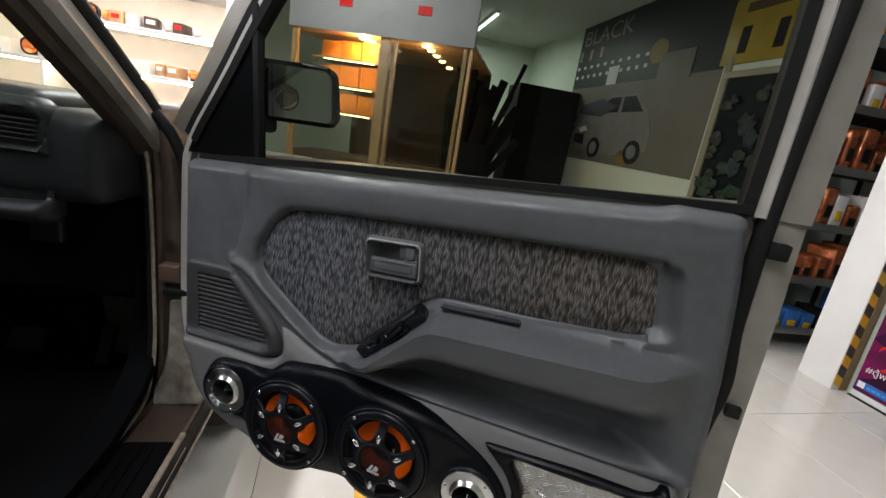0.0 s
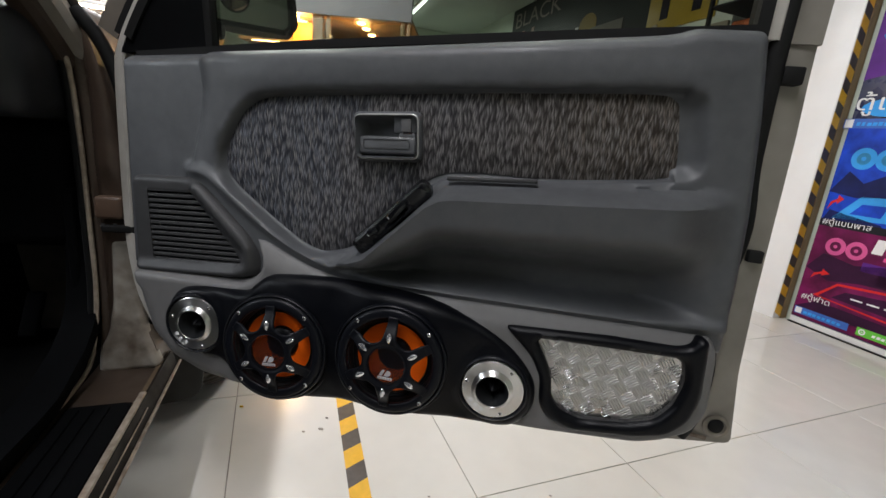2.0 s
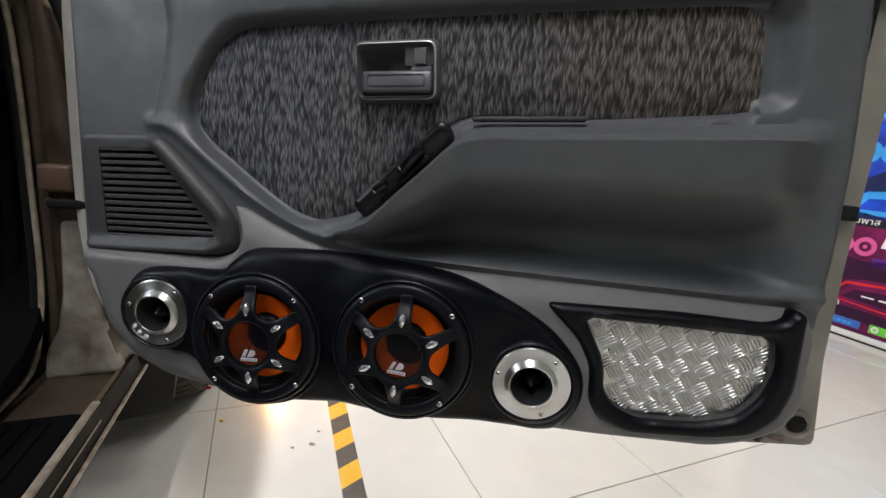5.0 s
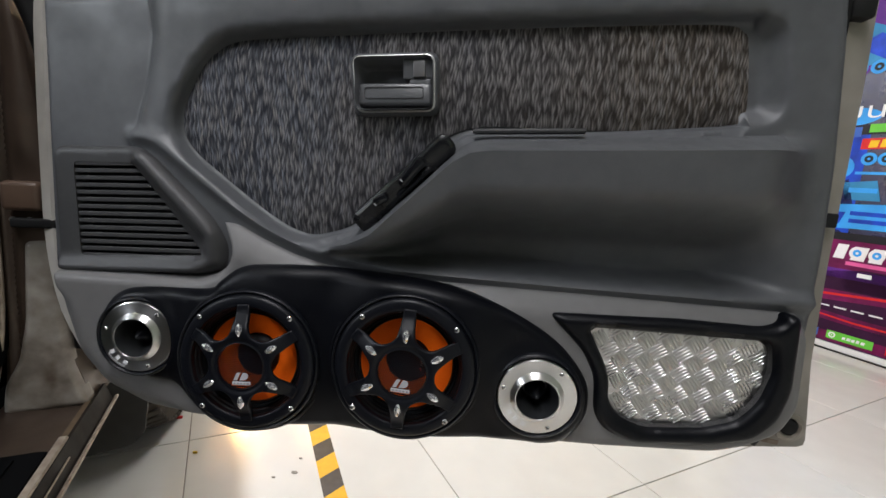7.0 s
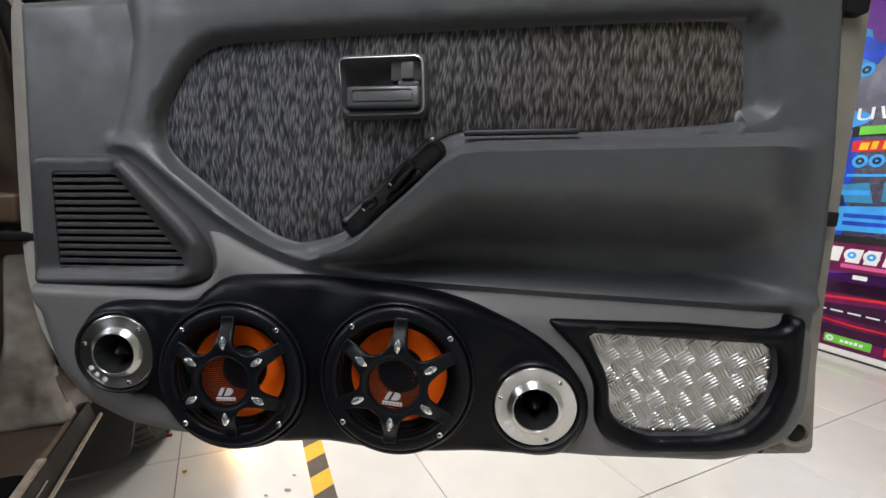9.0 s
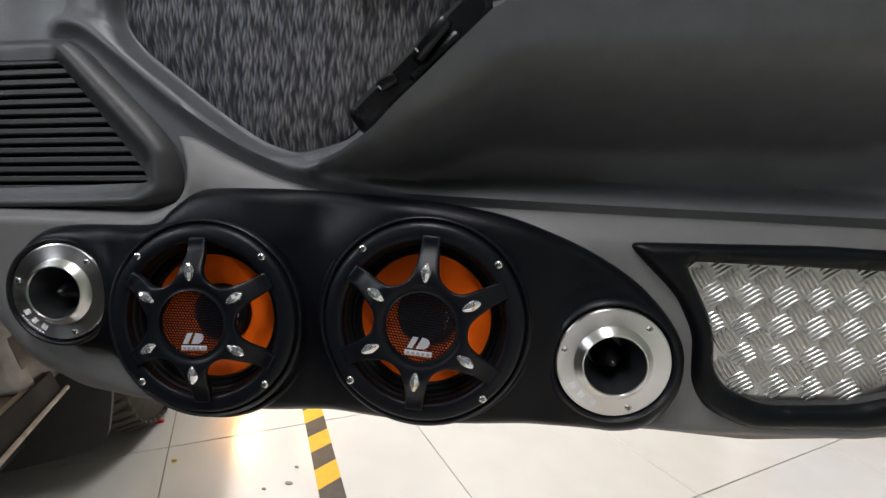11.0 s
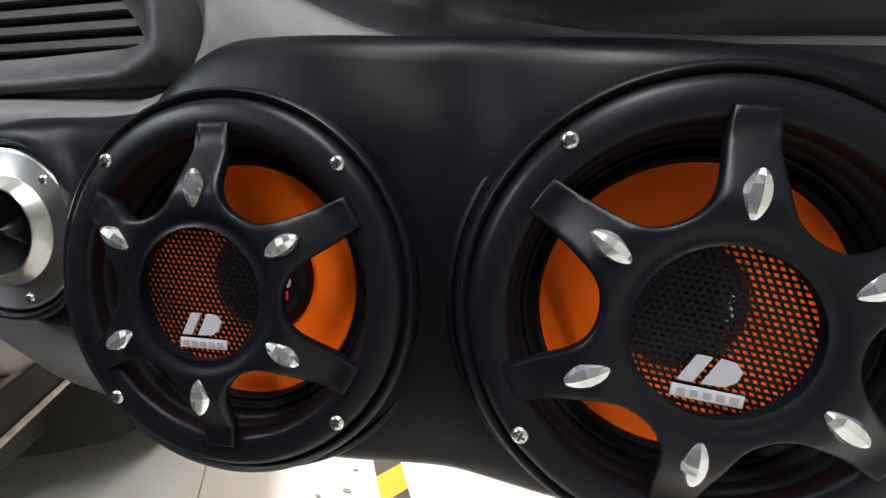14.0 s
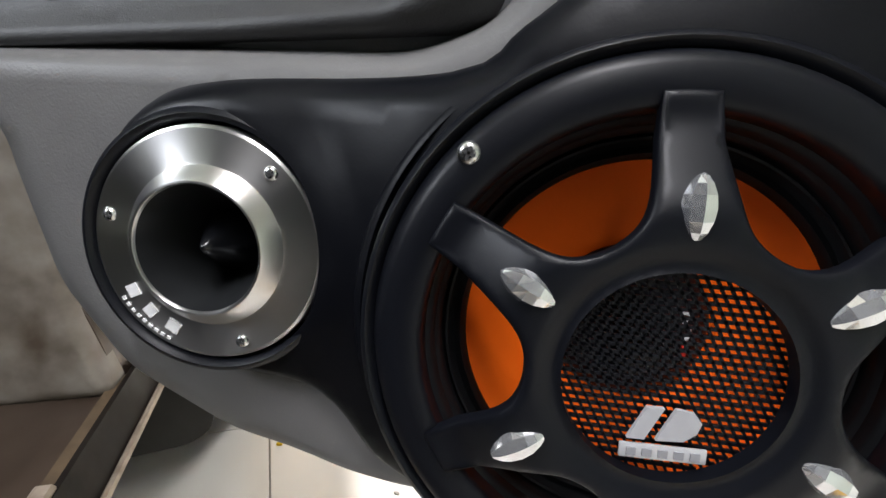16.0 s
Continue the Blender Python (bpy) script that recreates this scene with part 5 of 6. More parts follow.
def lettering(text, q, z, w, h, material, parent, p=2.8515):
    """Raised lettering on the side wall, w wide and h high."""
    cu = bpy.data.curves.new("lettering", "FONT")
    cu.body, cu.size, cu.extrude = text, 1.0, 0.0
    tmp = bpy.data.objects.new("lettering", cu)
    scene.collection.objects.link(tmp)
    bpy.context.view_layer.update()
    me = bpy.data.meshes.new_from_object(tmp.evaluated_get(bpy.context.evaluated_depsgraph_get()))
    bpy.data.objects.remove(tmp)
    bm = bmesh.new()
    bm.from_mesh(me)
    xs, ys = [v.co.x for v in bm.verts], [v.co.y for v in bm.verts]
    sx, sy = w / (max(xs) - min(xs)), h / (max(ys) - min(ys))
    for v in bm.verts:
        v.co = pq(p, q - (v.co.x - min(xs)) * sx, z + (v.co.y - min(ys)) * sy)
    return part("lettering", bm, material, parent, smooth=0)


def poster():
    bar(1.73, 0.045, 2.95, 0.56, "magenta", 1)
    bar(1.73, 0.605, 0.32, 0.56, "blue", 1)
    bar(1.60, 1.16, 0.9, 0.05, "black", 2)
    shape([(1.73, 0.35), (1.66, 0.45), (1.50, 0.42), (1.30, 0.46), (0.6, 0.47), (0.6, 0.36), (1.4, 0.34), (1.6, 0.30)], "plum", 2)
    shape([(1.73, 0.10), (1.62, 0.17), (1.30, 0.155), (0.5, 0.16), (0.5, 0.11), (1.5, 0.10)], "plum", 2)
    shape([(1.46, 0.33), (1.38, 0.40), (1.10, 0.41), (1.12, 0.34)], "plum", 2)
    shape([(1.73, 0.80), (1.66, 0.92), (1.58, 0.86), (1.46, 0.93), (1.42, 0.80), (1.60, 0.78)], "navy", 2)
    shape([(1.73, 0.62), (1.70, 0.70), (1.45, 0.655), (1.42, 0.62)], "navy", 2)
    shape([(1.73, 1.40), (1.73, 2.5), (1.1, 2.5), (1.3, 1.75), (1.5, 1.45)], "purple", 1)
    shape([(1.70, 1.62), (1.60, 1.78), (1.45, 1.70), (1.40, 1.52), (1.62, 1.50)], "teal", 2)
    shape([(1.56, 1.62), (1.46, 1.67), (1.36, 1.60), (1.40, 1.52)], "blue", 3)
    for q in (1.60, 1.52, 1.44):
        ring(q, 1.50, 0.035, "sky")
    shape([(1.70 - 0.16 + 0.16 * math.cos(a * math.pi / 10), 1.255 + 0.05 * math.sin(a * math.pi / 10)) for a in range(20)], "sky", 2)
    lettering("ตู้แบนพาส", 1.725, 1.215, 0.62, 0.125, INK["white"], board)
    bar(1.76, 1.15, 0.31, 0.05, "fb", 3)
    bar(1.755, 1.153, 0.04, 0.044, "white", 4)
    words(1.70, 1.163, 0.22, 0.02, 9, "sky", 4)
    bar(1.42, 1.17, 0.28, 0.042, "green", 3)
    bar(1.44, 1.085, 0.36, 0.055, "red", 3)
    words(1.41, 1.093, 0.28, 0.042, 6, "yellow")
    ring(1.615, 0.99, 0.058, "sky", "teal")
    ring(1.505, 0.99, 0.058, "sky", "teal")
    for k in range(7):
        ring(1.395 - 0.068 * k, 1.035, 0.033, "sky")
    shape([(1.48, 0.91), (1.34, 0.925), (1.31, 0.82), (1.46, 0.82)], "teal", 2)
    bar(1.45, 0.86, 0.12, 0.025, "sky", 3)
    bar(1.28, 0.83, 0.4, 0.10, "teal", 2)
    bar(1.44, 0.955, 0.6, 0.014, "sky", 2)
    shape([(1.68, 0.655), (1.57, 0.79), (1.20, 0.81), (0.4, 0.80), (0.4, 0.68), (1.39, 0.67)], "sky", 2)
    shape([(1.60, 0.69), (1.555, 0.75), (1.44, 0.755), (1.46, 0.69)], "blue", 3)
    for k in range(4):
        bar(1.42 - 0.24 * k, 0.70, 0.2, 0.022, "blue", 3)
        bar(1.42 - 0.24 * k, 0.74, 0.2, 0.022, "blue", 3)
    shape([(1.715, 0.70), (1.705, 0.745), (1.675, 0.765), (1.675, 0.785), (1.645, 0.765), (1.675, 0.735), (1.675, 0.75), (1.695, 0.735)], "red", 4)
    bar(1.73, 0.605, 1.4, 0.04, "black", 3)
    lettering("#ตู้แบนพาส", 1.715, 0.606, 0.235, 0.050, INK["white"], board)
    ring(1.615, 0.50, 0.05, "pink", "magenta")
    ring(1.515, 0.50, 0.05, "pink", "magenta")
    words(1.45, 0.505, 0.30, 0.085, 4, "white")
    ring(1.35, 0.545, 0.034, "white", "sky", 6)
    ring(1.27, 0.545, 0.034, "white", "sky", 6)
    bar(1.39, 0.475, 0.24, 0.02, "pink", 3)
    bar(1.47, 0.40, 0.6, 0.05, "purple", 2)
    bar(1.33, 0.42, 0.06, 0.022, "white", 4)
    shape([(1.65, 0.20), (1.55, 0.30), (1.2, 0.335), (0.5, 0.34), (0.5, 0.17), (1.3, 0.17)], "red", 2)
    shape([(1.625, 0.203), (1.545, 0.288), (1.2, 0.322), (0.5, 0.325), (0.5, 0.18), (1.3, 0.18)], "magenta", 3)
    shape([(1.56, 0.215), (1.50, 0.265), (1.2, 0.295), (0.5, 0.30), (0.5, 0.20), (1.3, 0.20)], "plum", 4)
    for k in range(6):
        bar(1.47 - 0.075 * k, 0.235, 0.055, 0.008, "white", 5)
    shape([(1.69, 0.29), (1.68, 0.325), (1.64, 0.345), (1.64, 0.36), (1.60, 0.34), (1.64, 0.32), (1.64, 0.332), (1.67, 0.315)], "red", 4)
    lettering("#ตู้ฟาด", 1.705, 0.150, 0.150, 0.052, INK["white"], board)
    bar(1.72, 0.062, 0.28, 0.042, "fb", 4)
    bar(1.715, 0.066, 0.035, 0.034, "white", 5)
    words(1.67, 0.073, 0.2, 0.018, 8, "sky", 5)
    bar(1.40, 0.062, 0.2, 0.045, "green", 4)
    ring(1.375, 0.085, 0.016, "white", "green", 5)
    words(1.33, 0.076, 0.1, 0.018, 5, "white", 5)
    bar(1.15, 0.06, 0.05, 0.045, "red", 5)


poster()

# ---- rack beyond the column ----


def build_rack():
    rk = thing("wire_rack", pq(3.05, 2.45, 0), "black wire rack filled with copper-coloured boxed goods", "rack")
    for p in (2.62, 3.55):
        for q in (2.28, 2.62):
            part("post", pqbox(p, q, 1.1, 0.025, 0.025, 2.2, 0.003), RUBBER, rk)
    for z in (0.12, 0.48, 0.84, 1.2, 1.56, 1.92):
        part("shelf", pqbox(3.085, 2.45, z, 0.93, 0.36, 0.015, 0.003), RUBBER, rk)
        part("shelf_lip", pqbox(3.085, 2.262, z + 0.02, 0.93, 0.006, 0.05, 0.002), mat("dull_zinc", (0.3, 0.3, 0.3), 0.4, 0.8), rk)
    return rk


build_rack()
COPPER = mat("copper_film_pack", (0.42, 0.12, 0.045), 0.22, 0.4, vary=0.5, scale=16, bump=0.5, bscale=60, rvary=0.12)
BLUEPK = mat("blue_pack", (0.04, 0.16, 0.5), 0.3, vary=0.2, scale=14)
rnd = random.Random(5)


def goods():
    for z in (0.13, 0.49, 0.85, 1.21, 1.57, 1.93):
        p = 2.68
        while p < 3.48:
            w, h = rnd.uniform(0.07, 0.13), rnd.uniform(0.12, 0.29)
            k = rnd.random()
            m_ = COPPER if (z < 1.7 and k < 0.85 and z > 0.4) else (BLUEPK if k < 0.5 else (RUBBER if z < 0.6 else WHITE))
            ob = thing("boxed_part", pq(p + w / 2, 2.40, z), "shiny copper film pack on the rack" if m_ is COPPER else "small retail carton on the rack", "package", "rack goods")
            tw = Matrix.Translation(pq(p + w / 2, 2.40, z + h / 2)) @ TO_PQ @ Matrix.Rotation(rnd.uniform(-0.15, 0.15), 4, "Z")
            part("carton", boxed((w * 0.92, 0.2, h), tw, 0.02 if m_ is COPPER else 0.006, 3), m_, ob)
            part("label", boxed((w * 0.5, 0.004, h * 0.3), tw @ Matrix.Translation((0, -0.101, -0.02)), 0.001), RUBBER if m_ is COPPER else INK["yellow"], ob)
            p += w + rnd.uniform(0.0, 0.03)


goods()

# ---- lit shelves in front of the car ----


def lit_shelves():
    u = thing("display_shelf", pq(-1.75, 3.1, 0), "white lit display shelves with lamps and speakers", "display shelf")
    part("back_panel", pqbox(-1.75, 3.28, 1.1, 1.9, 0.02, 2.2), WHITE, u)
    for p in (-2.69, -1.75, -0.81):
        part("upright", pqbox(p, 3.08, 1.1, 0.02, 0.38, 2.2, 0.002), WHITE, u)
    for z in (0.45, 0.80, 1.12, 1.36, 1.62, 1.92):
        part("shelf", pqbox(-1.75, 3.08, z, 1.9, 0.38, 0.02, 0.002), WHITE, u)
        part("strip_light", pqbox(-1.75, 2.92, z - 0.016, 1.86, 0.02, 0.008), glow("warm_strip", (1.0, 0.78, 0.55), 45.0), u, "warm glowing strip light")
    r = random.Random(3)
    for z in (0.81, 1.13, 1.37, 1.63, 1.93):
        p = -2.6
        while p < -0.95:
            s = r.uniform(0.026, 0.050)
            m = Matrix.Translation(pq(p, 3.0, z + s)) @ TO_PQ
            k = r.random()
            amber = mat("amber_plastic", (0.75, 0.22, 0.05), 0.35, vary=0.2)
            if k < 0.28:
                sp = thing("display_speaker", pq(p, 3.0, z), "small orange and black speaker on the lit shelf", "speaker", "display speakers")
                part("frame", lathe([(s, -0.03), (s, 0), (s * 0.8, 0.004), (s * 0.75, -0.004)], 24, m), RINGM, sp)
                part("cone", lathe([(s * 0.77, 0), (s * 0.3, -0.02), (s * 0.28, -0.008), (0, 0.0)], 24, m), amber, sp)
            elif k < 0.55:
                sp = thing("display_lamp", pq(p, 3.0, z), "round pale lamp standing on the lit shelf", "lamp", "display lamps")
                base = Matrix.Translation(pq(p, 3.0, z + 0.001)) @ Matrix.Rotation(radians(-90), 4, "X")
                part("foot", lathe([(0, 0.012), (s * 0.5, 0.012), (s * 0.55, 0.0), (0, 0.0)], 20, base), RINGM, sp)
                part("globe", lathe([(0, s * 2.0), (s * 0.5, s * 1.88), (s * 0.85, s * 1.5), (s * 0.95, s * 1.1), (s * 0.75, s * 0.6), (s * 0.3, 0.012)], 24, base), amber if k < 0.36 else WHITE, sp, smooth=60)
            else:
                sp = thing("display_carton", pq(p, 3.0, z), "small printed carton on the lit shelf", "carton", "display cartons")
                h = s * r.uniform(1.2, 2.4)
                at = Matrix.Translation(pq(p, 3.0, z + h / 2)) @ TO_PQ @ Matrix.Rotation(r.uniform(-0.3, 0.3), 4, "Z")
                part("carton", boxed((s * 1.7, 0.10, h), at, 0.004), (WHITE, mat("tan_carton", (0.42, 0.25, 0.13), 0.5, vary=0.2), mat("dark_carton", (0.07, 0.045, 0.035), 0.5, vary=0.2), amber)[int(r.random() * 4)], sp)
                part("label", boxed((s * 1.1, 0.002, h * 0.35), at @ Matrix.Translation((0, -0.051, 0.1 * h)), 0.0005), INK["red"] if k < 0.7 else INK["white"], sp)
            p += 2 * s + r.uniform(-0.004, 0.008)


lit_shelves()
strip = tube_light(-1.75, 2.85, 1.9, 12, "p", (1.8, 0.1), (1.0, 0.8, 0.6))
strip.matrix_world = Matrix.Translation(pq(-1.75, 2.8, 1.95)) @ TO_PQ @ Matrix.Rotation(radians(25), 4, "X")

# ---- glazed display room behind the car ----


def display_room():
    WOOD = mat("honey_wood", (0.38, 0.22, 0.10), 0.45, vary=0.2, scale=30, stretch=(1, 1, 0.1))
    th = thing("display_cabinet", pq(0.05, 4.3, 0), "glazed wooden display cabinet with warm downlights", "cabinet")
    part("fascia", pqbox(0.05, 4.20, 2.18, 1.7, 0.06, 0.80, 0.003), mat("grey_fascia", (0.33, 0.33, 0.36), 0.5, vary=0.08, scale=6), th, "pale grey fascia board")
    for p in (-0.27, 0.44):
        part("price_tag", pqbox(p, 4.165, 2.02, 0.12, 0.006, 0.07), INK["red"], th, "red card tag")
    for p, w in ((-0.75, 0.05), (0.11, 0.09), (0.20, 0.03), (0.83, 0.035), (0.88, 0.03)):
        part("upright", pqbox(p, 4.22, 0.89, w, 0.05, 1.78, 0.004), WOOD, th)
    part("ceiling_panel", pqbox(0.05, 5.0, 1.80, 1.7, 1.6, 0.03), WOOD, th)
    part("back_wall", pqbox(0.05, 5.8, 0.9, 1.7, 0.03, 1.8), mat("dark_brown_board", (0.06, 0.04, 0.03), 0.6, vary=0.3, scale=10), th)
    part("plinth", pqbox(0.05, 4.5, 0.35, 1.6, 0.5, 0.7, 0.01), mat("dark_brown_board", (0.06, 0.04, 0.03), 0.6), th)
    for q in (4.36, 4.55, 4.8, 5.1, 5.5):
        part("downlight", lathe([(0.038, 0.0), (0.030, 0.012), (0, 0.013)], 20, Matrix.Translation(pq(0.44, q, 1.783)) @ Matrix.Rotation(radians(90), 4, "X")), glow("warm_lamp", (1.0, 0.62, 0.25), 40.0), th, "glowing warm downlight")
    for q in (4.32, 4.5):
        part("downlight", lathe([(0.05, 0.0), (0.040, 0.02), (0, 0.022)], 20, Matrix.Translation(pq(-0.14, q, 1.783)) @ Matrix.Rotation(radians(90), 4, "X")), glow("warm_lamp", (1.0, 0.62, 0.25), 40.0), th, "glowing warm downlight")
    part("pane", pqbox(0.05, 4.185, 0.9, 1.6, 0.004, 1.7), CLEAR, th, "clear glass front")
    for z in (1.10, 1.34, 1.58):
        part("shelf", pqbox(-0.30, 4.55, z, 0.7, 0.4, 0.02), WOOD, th)
        part("shelf_strip", pqbox(-0.28, 4.36, z - 0.014, 0.5, 0.012, 0.008), glow("warm_lamp", (1.0, 0.62, 0.25), 40.0), th, "warm glowing strip")
    for i, (p, z, h) in enumerate(((-0.30, 1.11, 0.17), (-0.09, 1.11, 0.16), (-0.30, 1.35, 0.18), (-0.09, 1.35, 0.19), (-0.50, 1.35, 0.17), (-0.30, 1.59, 0.16), (-0.09, 1.59, 0.17), (-0.50, 1.59, 0.15))):
        b = thing("boxed_amplifier", pq(p, 4.5, z), "orange carton on the warm-lit cabinet shelf", "carton", "cabinet cartons")
        part("carton", pqbox(p, 4.5, z + h / 2 + 0.001, 0.195, 0.14, h, 0.004), mat("orange_carton", (0.80, 0.27, 0.03), 0.5, vary=0.15), b)
    for p in (-0.12, 0.44):
        data = bpy.data.lights.new("warm_downlight", "POINT")
        data.energy, data.color, data.shadow_soft_size = (48 if p < 0 else 11), (1.0, 0.58, 0.24), 0.04
        new("warm_downlight", data).location = pq(p, 4.27 if p < 0 else 4.42, 1.72)


earlier = set(bpy.data.objects)
display_room()
SWING = Matrix.Translation(pq(0.11, 4.22)) @ Matrix.Rotation(radians(-21), 4, "Z") @ Matrix.Translation(-pq(0.11, 4.22))
for ob in bpy.data.objects:
    if ob not in earlier and ob.parent is None:
        ob.matrix_basis = SWING @ ob.matrix_basis

# dark leaf-like strips in an added bin, and a cabinet before the far wall
KIT = mat("matt_black_board", (0.006, 0.006, 0.007), 0.75, spec=0.2, vary=0.3, scale=20)
cab = thing("black_cabinet", pq(2.41, 6.2, 0), "plain matt black cabinet by the far wall", "cabinet")
part("body", pqbox(2.41, 6.2, 0.93, 0.88, 0.5, 1.86, 0.01), KIT, cab)
bin_ = thing("black_bin", pq(1.17, 5.1, 0), "open matt black bin, added to hold the dark leaf-like strips", "bin")
for dp, dq, sp, sq in ((-0.20, 0, 0.02, 0.34), (0.20, 0, 0.02, 0.34), (0, -0.16, 0.38, 0.02), (0, 0.16, 0.38, 0.02)):
    part("side_panel", pqbox(1.17 + dp, 5.1 + dq, 0.5, sp, sq, 1.0, 0.004), KIT, bin_)
part("base", pqbox(1.17, 5.1, 0.02, 0.38, 0.30, 0.04), KIT, bin_)
for p0, p1, z1, w, dq in ((1.02, 0.99, 1.86, 0.10, 0.05), (1.10, 1.13, 1.84, 0.09, 0.0), (1.08, 1.69, 1.93, 0.05, -0.06), (1.06, 1.52, 1.74, 0.10, 0.08), (1.06, 1.60, 1.60, 0.07, -0.03), (1.12, 1.42, 1.30, 0.09, 0.04), (1.05, 1.34, 1.55, 0.12, 0.09), (1.10, 1.50, 1.22, 0.06, -0.08), (1.0, 0.96, 1.60, 0.14, 0.1), (1.08, 1.22, 1.70, 0.13, 0.11), (1.1, 1.30, 1.42, 0.15, -0.1), (1.12, 1.56, 1.45, 0.05, 0.0), (1.15, 1.62, 1.16, 0.10, 0.06), (1.0, 1.06, 1.45, 0.16, -0.1), (1.0, 1.72, 1.46, 0.13, 0.02), (1.0, 1.64, 1.30, 0.16, -0.04), (1.02, 1.45, 1.66, 0.14, 0.07), (1.02, 1.78, 1.10, 0.10, 0.0), (1.0, 1.30, 1.62, 0.15, 0.03), (1.0, 0.90, 1.50, 0.12, -0.05)):
    b = thing("black_trim_strip", pq(p0, 5.1 + dq, 0.04), "long dark leaf-like strip leaning in an added bin", "trim strip", "stacked trim strips")
    lean_ = math.atan2(p1 - p0, z1 - 0.05)
    h = math.hypot(p1 - p0, z1 - 0.05)
    part("strip", boxed((w, 0.02, h), Matrix.Translation(pq(p0, 5.1 + dq, 0.05)) @ TO_PQ @ Matrix.Rotation(lean_, 4, "Y") @ Matrix.Translation((0, 0, h / 2)), 0.006), KIT, b)

# posters on the right wall further in


def wall_poster():
    th = thing("wall_poster", pq(2.86, 4.9, 1.5), "dark poster over a white car picture on the wall", "poster")
    def pan(q0, q1, z0, z1, ink, lv=1, name="print_area"):
        part(name, pqbox(2.868 - 0.003 * lv, (q0 + q1) / 2, (z0 + z1) / 2, 0.004, abs(q1 - q0), z1 - z0), INK[ink] if isinstance(ink, str) else ink, th, smooth=0)
    cream = mat("print_cream", (0.13, 0.122, 0.105), 0.5, vary=0.15, scale=3)
    slate = mat("print_slate", (0.014, 0.018, 0.018), 0.45, spec=0.3, vary=0.4, scale=3)
    rose = mat("print_rose", (0.35, 0.22, 0.20), 0.4)
    pan(3.47, 6.27, 1.00, 1.93, cream)
    pan(3.47, 6.27, 1.93, 2.74, slate)
    lettering("BLACK", 6.15, 2.48, 1.15, 0.19, mat("print_pale", (0.26, 0.22, 0.20), 0.5), th, p=2.855)
    for z, n, h in ((2.29, 3, 0.13), (2.18, 10, 0.035), (2.06, 11, 0.04)):
        for i in range(n):
            w = 1.2 / max(n, 9) * 0.5
            q = 6.22 - i * (0.27 if n == 3 else 1.75 / n)
            pan(q, q - w, z, z + h, "white" if n > 3 else rose, 2, "text_bar")
    pan(5.35, 5.12, 1.93, 2.14, "white", 3, "paper_note")
    pan(4.35, 3.85, 1.90, 2.16, cream, 3, "paper_note")
    silver = mat("print_silver", (0.16, 0.163, 0.165), 0.5, vary=0.2, scale=6)
    def poly(pts, m_, lv):
        bm = bmesh.new()
        hull_box([pq(2.866 - 0.003 * lv, q, z) for q, z in pts], [pq(2.868, q, z) for q, z in pts], bm)
        part("print_shape", bm, m_, th, smooth=0)
    body = [(5.85, 1.16), (5.90, 1.40), (5.70, 1.54), (5.45, 1.60), (5.15, 1.80), (4.60, 1.80), (4.35, 1.62), (4.22, 1.40), (4.20, 1.20), (4.60, 1.12), (5.40, 1.09)]
    poly(body, silver, 2)
    poly([(5.40, 1.60), (5.12, 1.77), (4.90, 1.77), (4.92, 1.60)], INK["black"], 3)
    poly([(4.84, 1.60), (4.84, 1.77), (4.62, 1.77), (4.42, 1.60)], INK["black"], 3)
    poly([(5.86, 1.60), (5.84, 1.70), (5.30, 1.76), (4.95, 1.66), (5.30, 1.55)], mat("print_shadow", (0.035, 0.032, 0.055), 0.5), 4)
    poly([(5.88, 1.22), (5.88, 1.34), (5.62, 1.32), (5.60, 1.20)], INK["black"], 3)
    poly([(5.80, 1.40), (5.62, 1.44), (5.55, 1.38), (5.72, 1.35)], INK["white"], 3)
    for q in (5.30, 4.45):
        for r, ink, lv in ((0.15, INK["black"], 4), (0.09, silver, 5)):
            poly([(q + r * math.cos(a * math.pi / 8), 1.17 + 0.85 * r * math.sin(a * math.pi / 8)) for a in range(16)], ink, lv)
    for q, z, r in ((4.62, 1.10, 0.11), (4.42, 2.20, 0.15)):
        poly([(q + r * math.cos(a * math.pi / 8), z + 0.8 * r * math.sin(a * math.pi / 8)) for a in range(16)], mat("print_ochre", (0.22, 0.15, 0.02), 0.5), 2)
    poly([(6.08 + 0.10 * math.cos(a * math.pi / 8), 1.72 + 0.08 * math.sin(a * math.pi / 8)) for a in range(16)], INK["black"], 2)
    for i in range(2):
        for z in (1.36, 1.48):
            pan(6.16 - 0.14 * i, 6.07 - 0.14 * i, z, z + 0.08, "black", 2, "text_bar")


wall_poster()


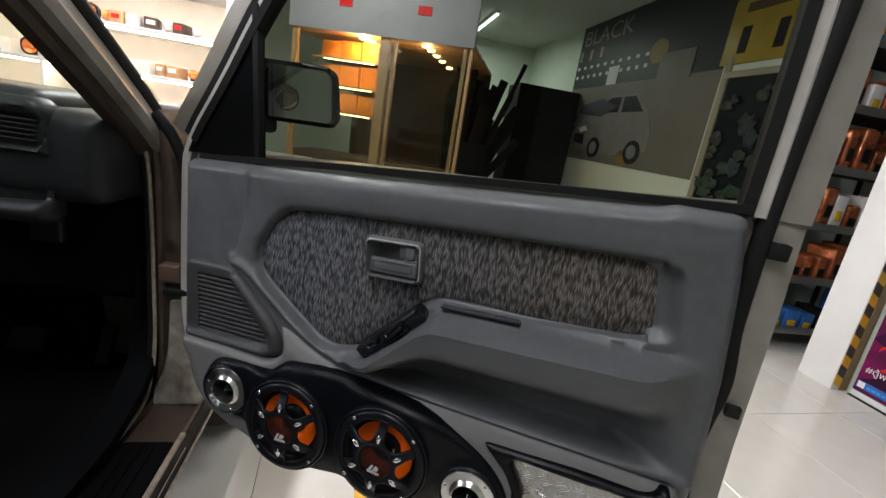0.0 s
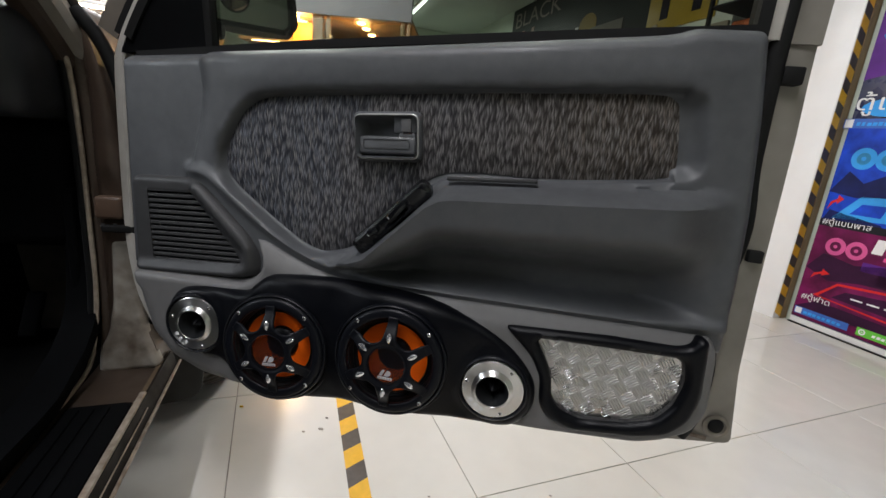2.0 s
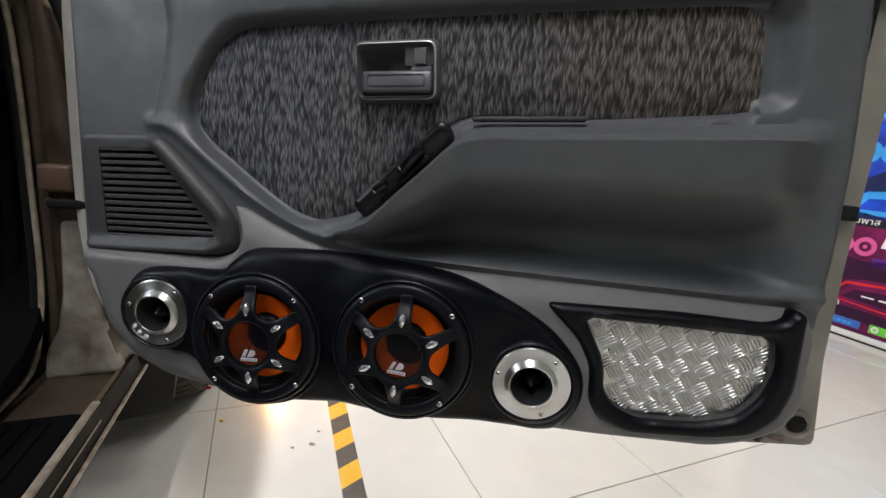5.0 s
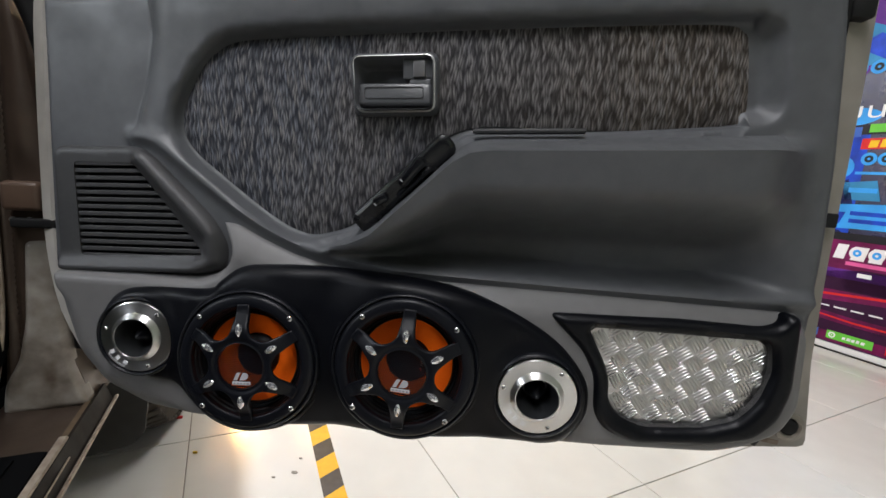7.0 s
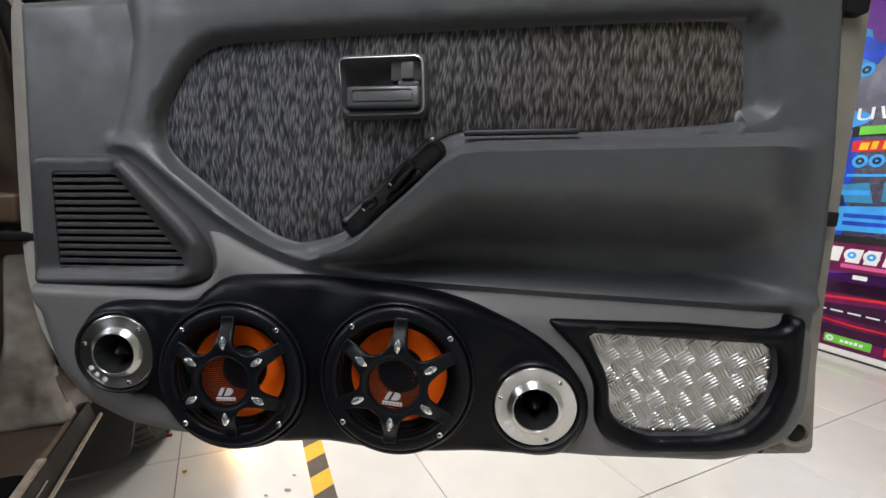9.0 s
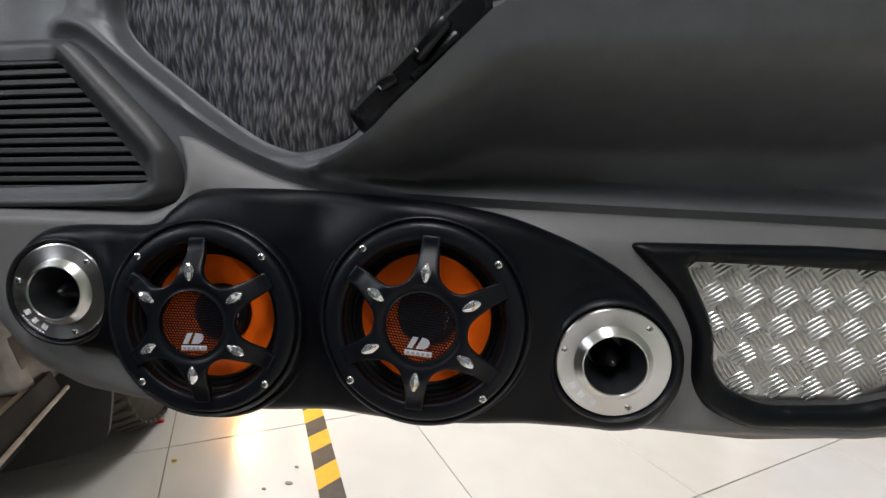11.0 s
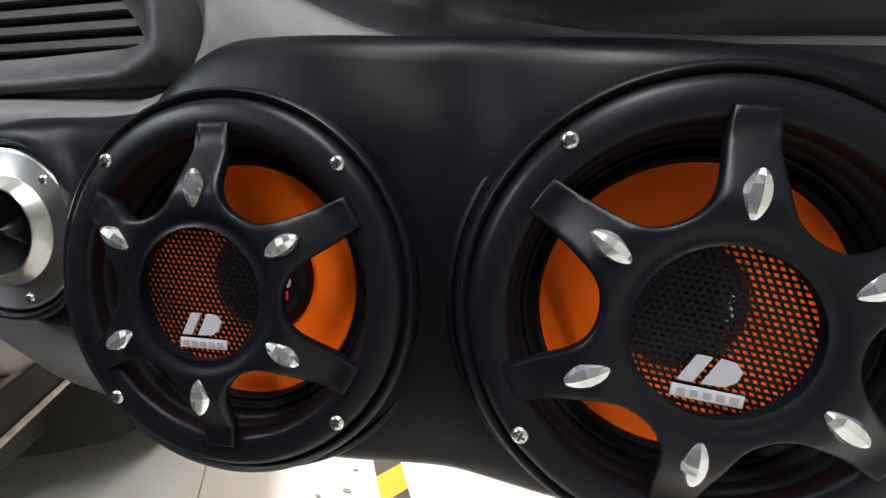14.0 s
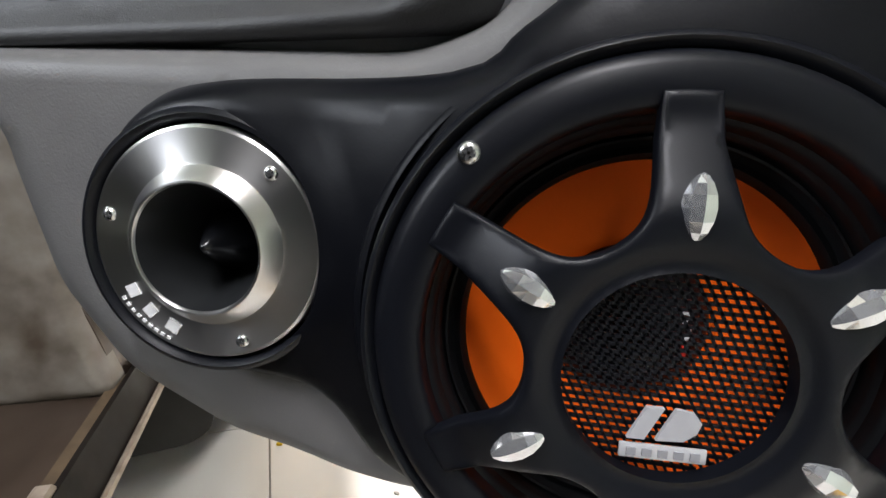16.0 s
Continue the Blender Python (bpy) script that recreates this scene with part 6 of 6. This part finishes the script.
def sign_and_window():
    s = thing("yellow_sign", pq(2.86, 3.2, 2.2), "yellow sign with two plain dark upright symbols", "sign")
    part("board", pqbox(2.86, 3.16, 2.2, 0.012, 0.7, 0.5, 0.003), mat("sign_yellow", (0.30, 0.21, 0.012), 0.4, vary=0.15, scale=5), s)
    for q in (3.32, 2.99):
        part("symbol", pqbox(2.852, q, 2.13, 0.004, 0.085, 0.20), INK["black"], s)
    part("text_bar", pqbox(2.852, 3.14, 2.37, 0.004, 0.46, 0.07), mat("sign_brown", (0.06, 0.035, 0.01), 0.5), s)
    w = tagged(structure("window_1", pqbox(2.862, 3.40, 1.35, 0.03, 0.06, 1.3, 0.004), mat("cream_frame", (0.30, 0.27, 0.20), 0.5, vary=0.1), "cream framed window with dark goods behind", "window"))
    part("window_frame", pqbox(2.86, 3.05, 1.87, 0.03, 0.76, 0.05, 0.004), MATS["cream_frame"], w)
    part("pane", pqbox(2.866, 3.02, 1.28, 0.004, 0.70, 1.14), mat("dark_window", (0.01, 0.014, 0.016), 0.1), w)
    r = random.Random(8)
    for i in range(40):
        q, z = r.uniform(2.73, 3.32), r.uniform(0.80, 1.78)
        b = thing("plastic_bag", pq(2.85, q, z), "crumpled green and blue plastic pack hung in the window", "bag", "hung packs")
        bm = bmesh.new()
        bmesh.ops.create_icosphere(bm, subdivisions=2, radius=r.uniform(0.035, 0.075))
        for v in bm.verts:
            v.co = Vector((v.co.x * 0.25, v.co.y, v.co.z * 0.8)) * (1 + 0.9 * noise.noise(v.co * 22 + Vector((i, 0, 0))))
        placed(bm, Matrix.Translation(pq(2.842, q, z)) @ TO_PQ)
        part("pack", bm, (mat("pack_green", (0.014, 0.034, 0.016), 0.5, vary=0.5), mat("pack_teal", (0.012, 0.024, 0.034), 0.5, vary=0.5), mat("pack_dark", (0.010, 0.013, 0.012), 0.5, vary=0.5))[i % 3], b, smooth=0)


sign_and_window()

# ---- floor tape, specks, tiles ----
tape_f = thing("floor_tape", (-0.5, 1.05, 0.0), "worn yellow and black hazard tape stuck on the floor", "hazard tape")
ta, tb = Vector((-0.80, 1.565, 0.0005)), Vector((-0.30, 0.69, 0.0005))
tdir = (tb - ta).normalized()
hazard(tape_f, ta, Vector((-tdir.y, tdir.x, 0)) , tdir, 16, 0.052, 0.135, Vector((0, 0, 0.0006)))
for x, y, r, ink, word in ((-0.987, 1.192, 0.011, "red", "red"), (-0.841, 1.060, 0.0055, "yellow", "yellow")):
    sp = thing("plastic_scrap", (x, y, 0), "tiny bright " + word + " plastic scrap lying on the tiles", "litter")
    part("scrap", boxed((r * 2, r * 0.9, 0.006), Matrix.Translation((x, y, 0.0032)) @ Matrix.Rotation(radians(20), 4, "Z"), 0.002), INK[ink], sp)
for x, y, r in ((-0.567, 1.046, 0.010), (-0.608, 1.019, 0.006), (-0.575, 1.10, 0.006), (-0.2, 0.9, 0.004), (0.1, 1.0, 0.004)):
    sp = thing("litter_speck", (x, y, 0), "tiny grey scrap lying on the tiles", "litter", "floor litter")
    bm = bmesh.new()
    bmesh.ops.create_icosphere(bm, subdivisions=1, radius=1)
    placed(bm, Matrix.Translation((x, y, 0.0012)) @ Matrix.Diagonal((r, r * 0.6, 0.0014, 1)))
    part("scrap", bm, GROUT, sp)


def tiles():
    c, s = math.cos(radians(33)), math.sin(radians(33))
    us = [-0.145 - 0.56 * k for k in range(7, 0, -1)] + [-0.145, 0.44, 0.928] + [0.928 + 0.56 * k for k in range(1, 6)]
    vs = [0.829 + 0.583 * k for k in range(-7, 10)]
    shared = {}
    m = Matrix.Rotation(radians(33), 4, "Z")
    for a, b in zip(us, us[1:]):
        for d, e in zip(vs, vs[1:]):
            key = (round(b - a, 3), round(e - d, 3))
            if key not in shared:
                shared[key] = mesh_of("tile", boxed((b - a - 0.0025, e - d - 0.0025, 0.008), None, 0.0008, 1), TILE, 30)
            part("tile", shared[key], None, floor, m=m @ Matrix.Translation(((a + b) / 2, (d + e) / 2, -0.0040)))


tiles()
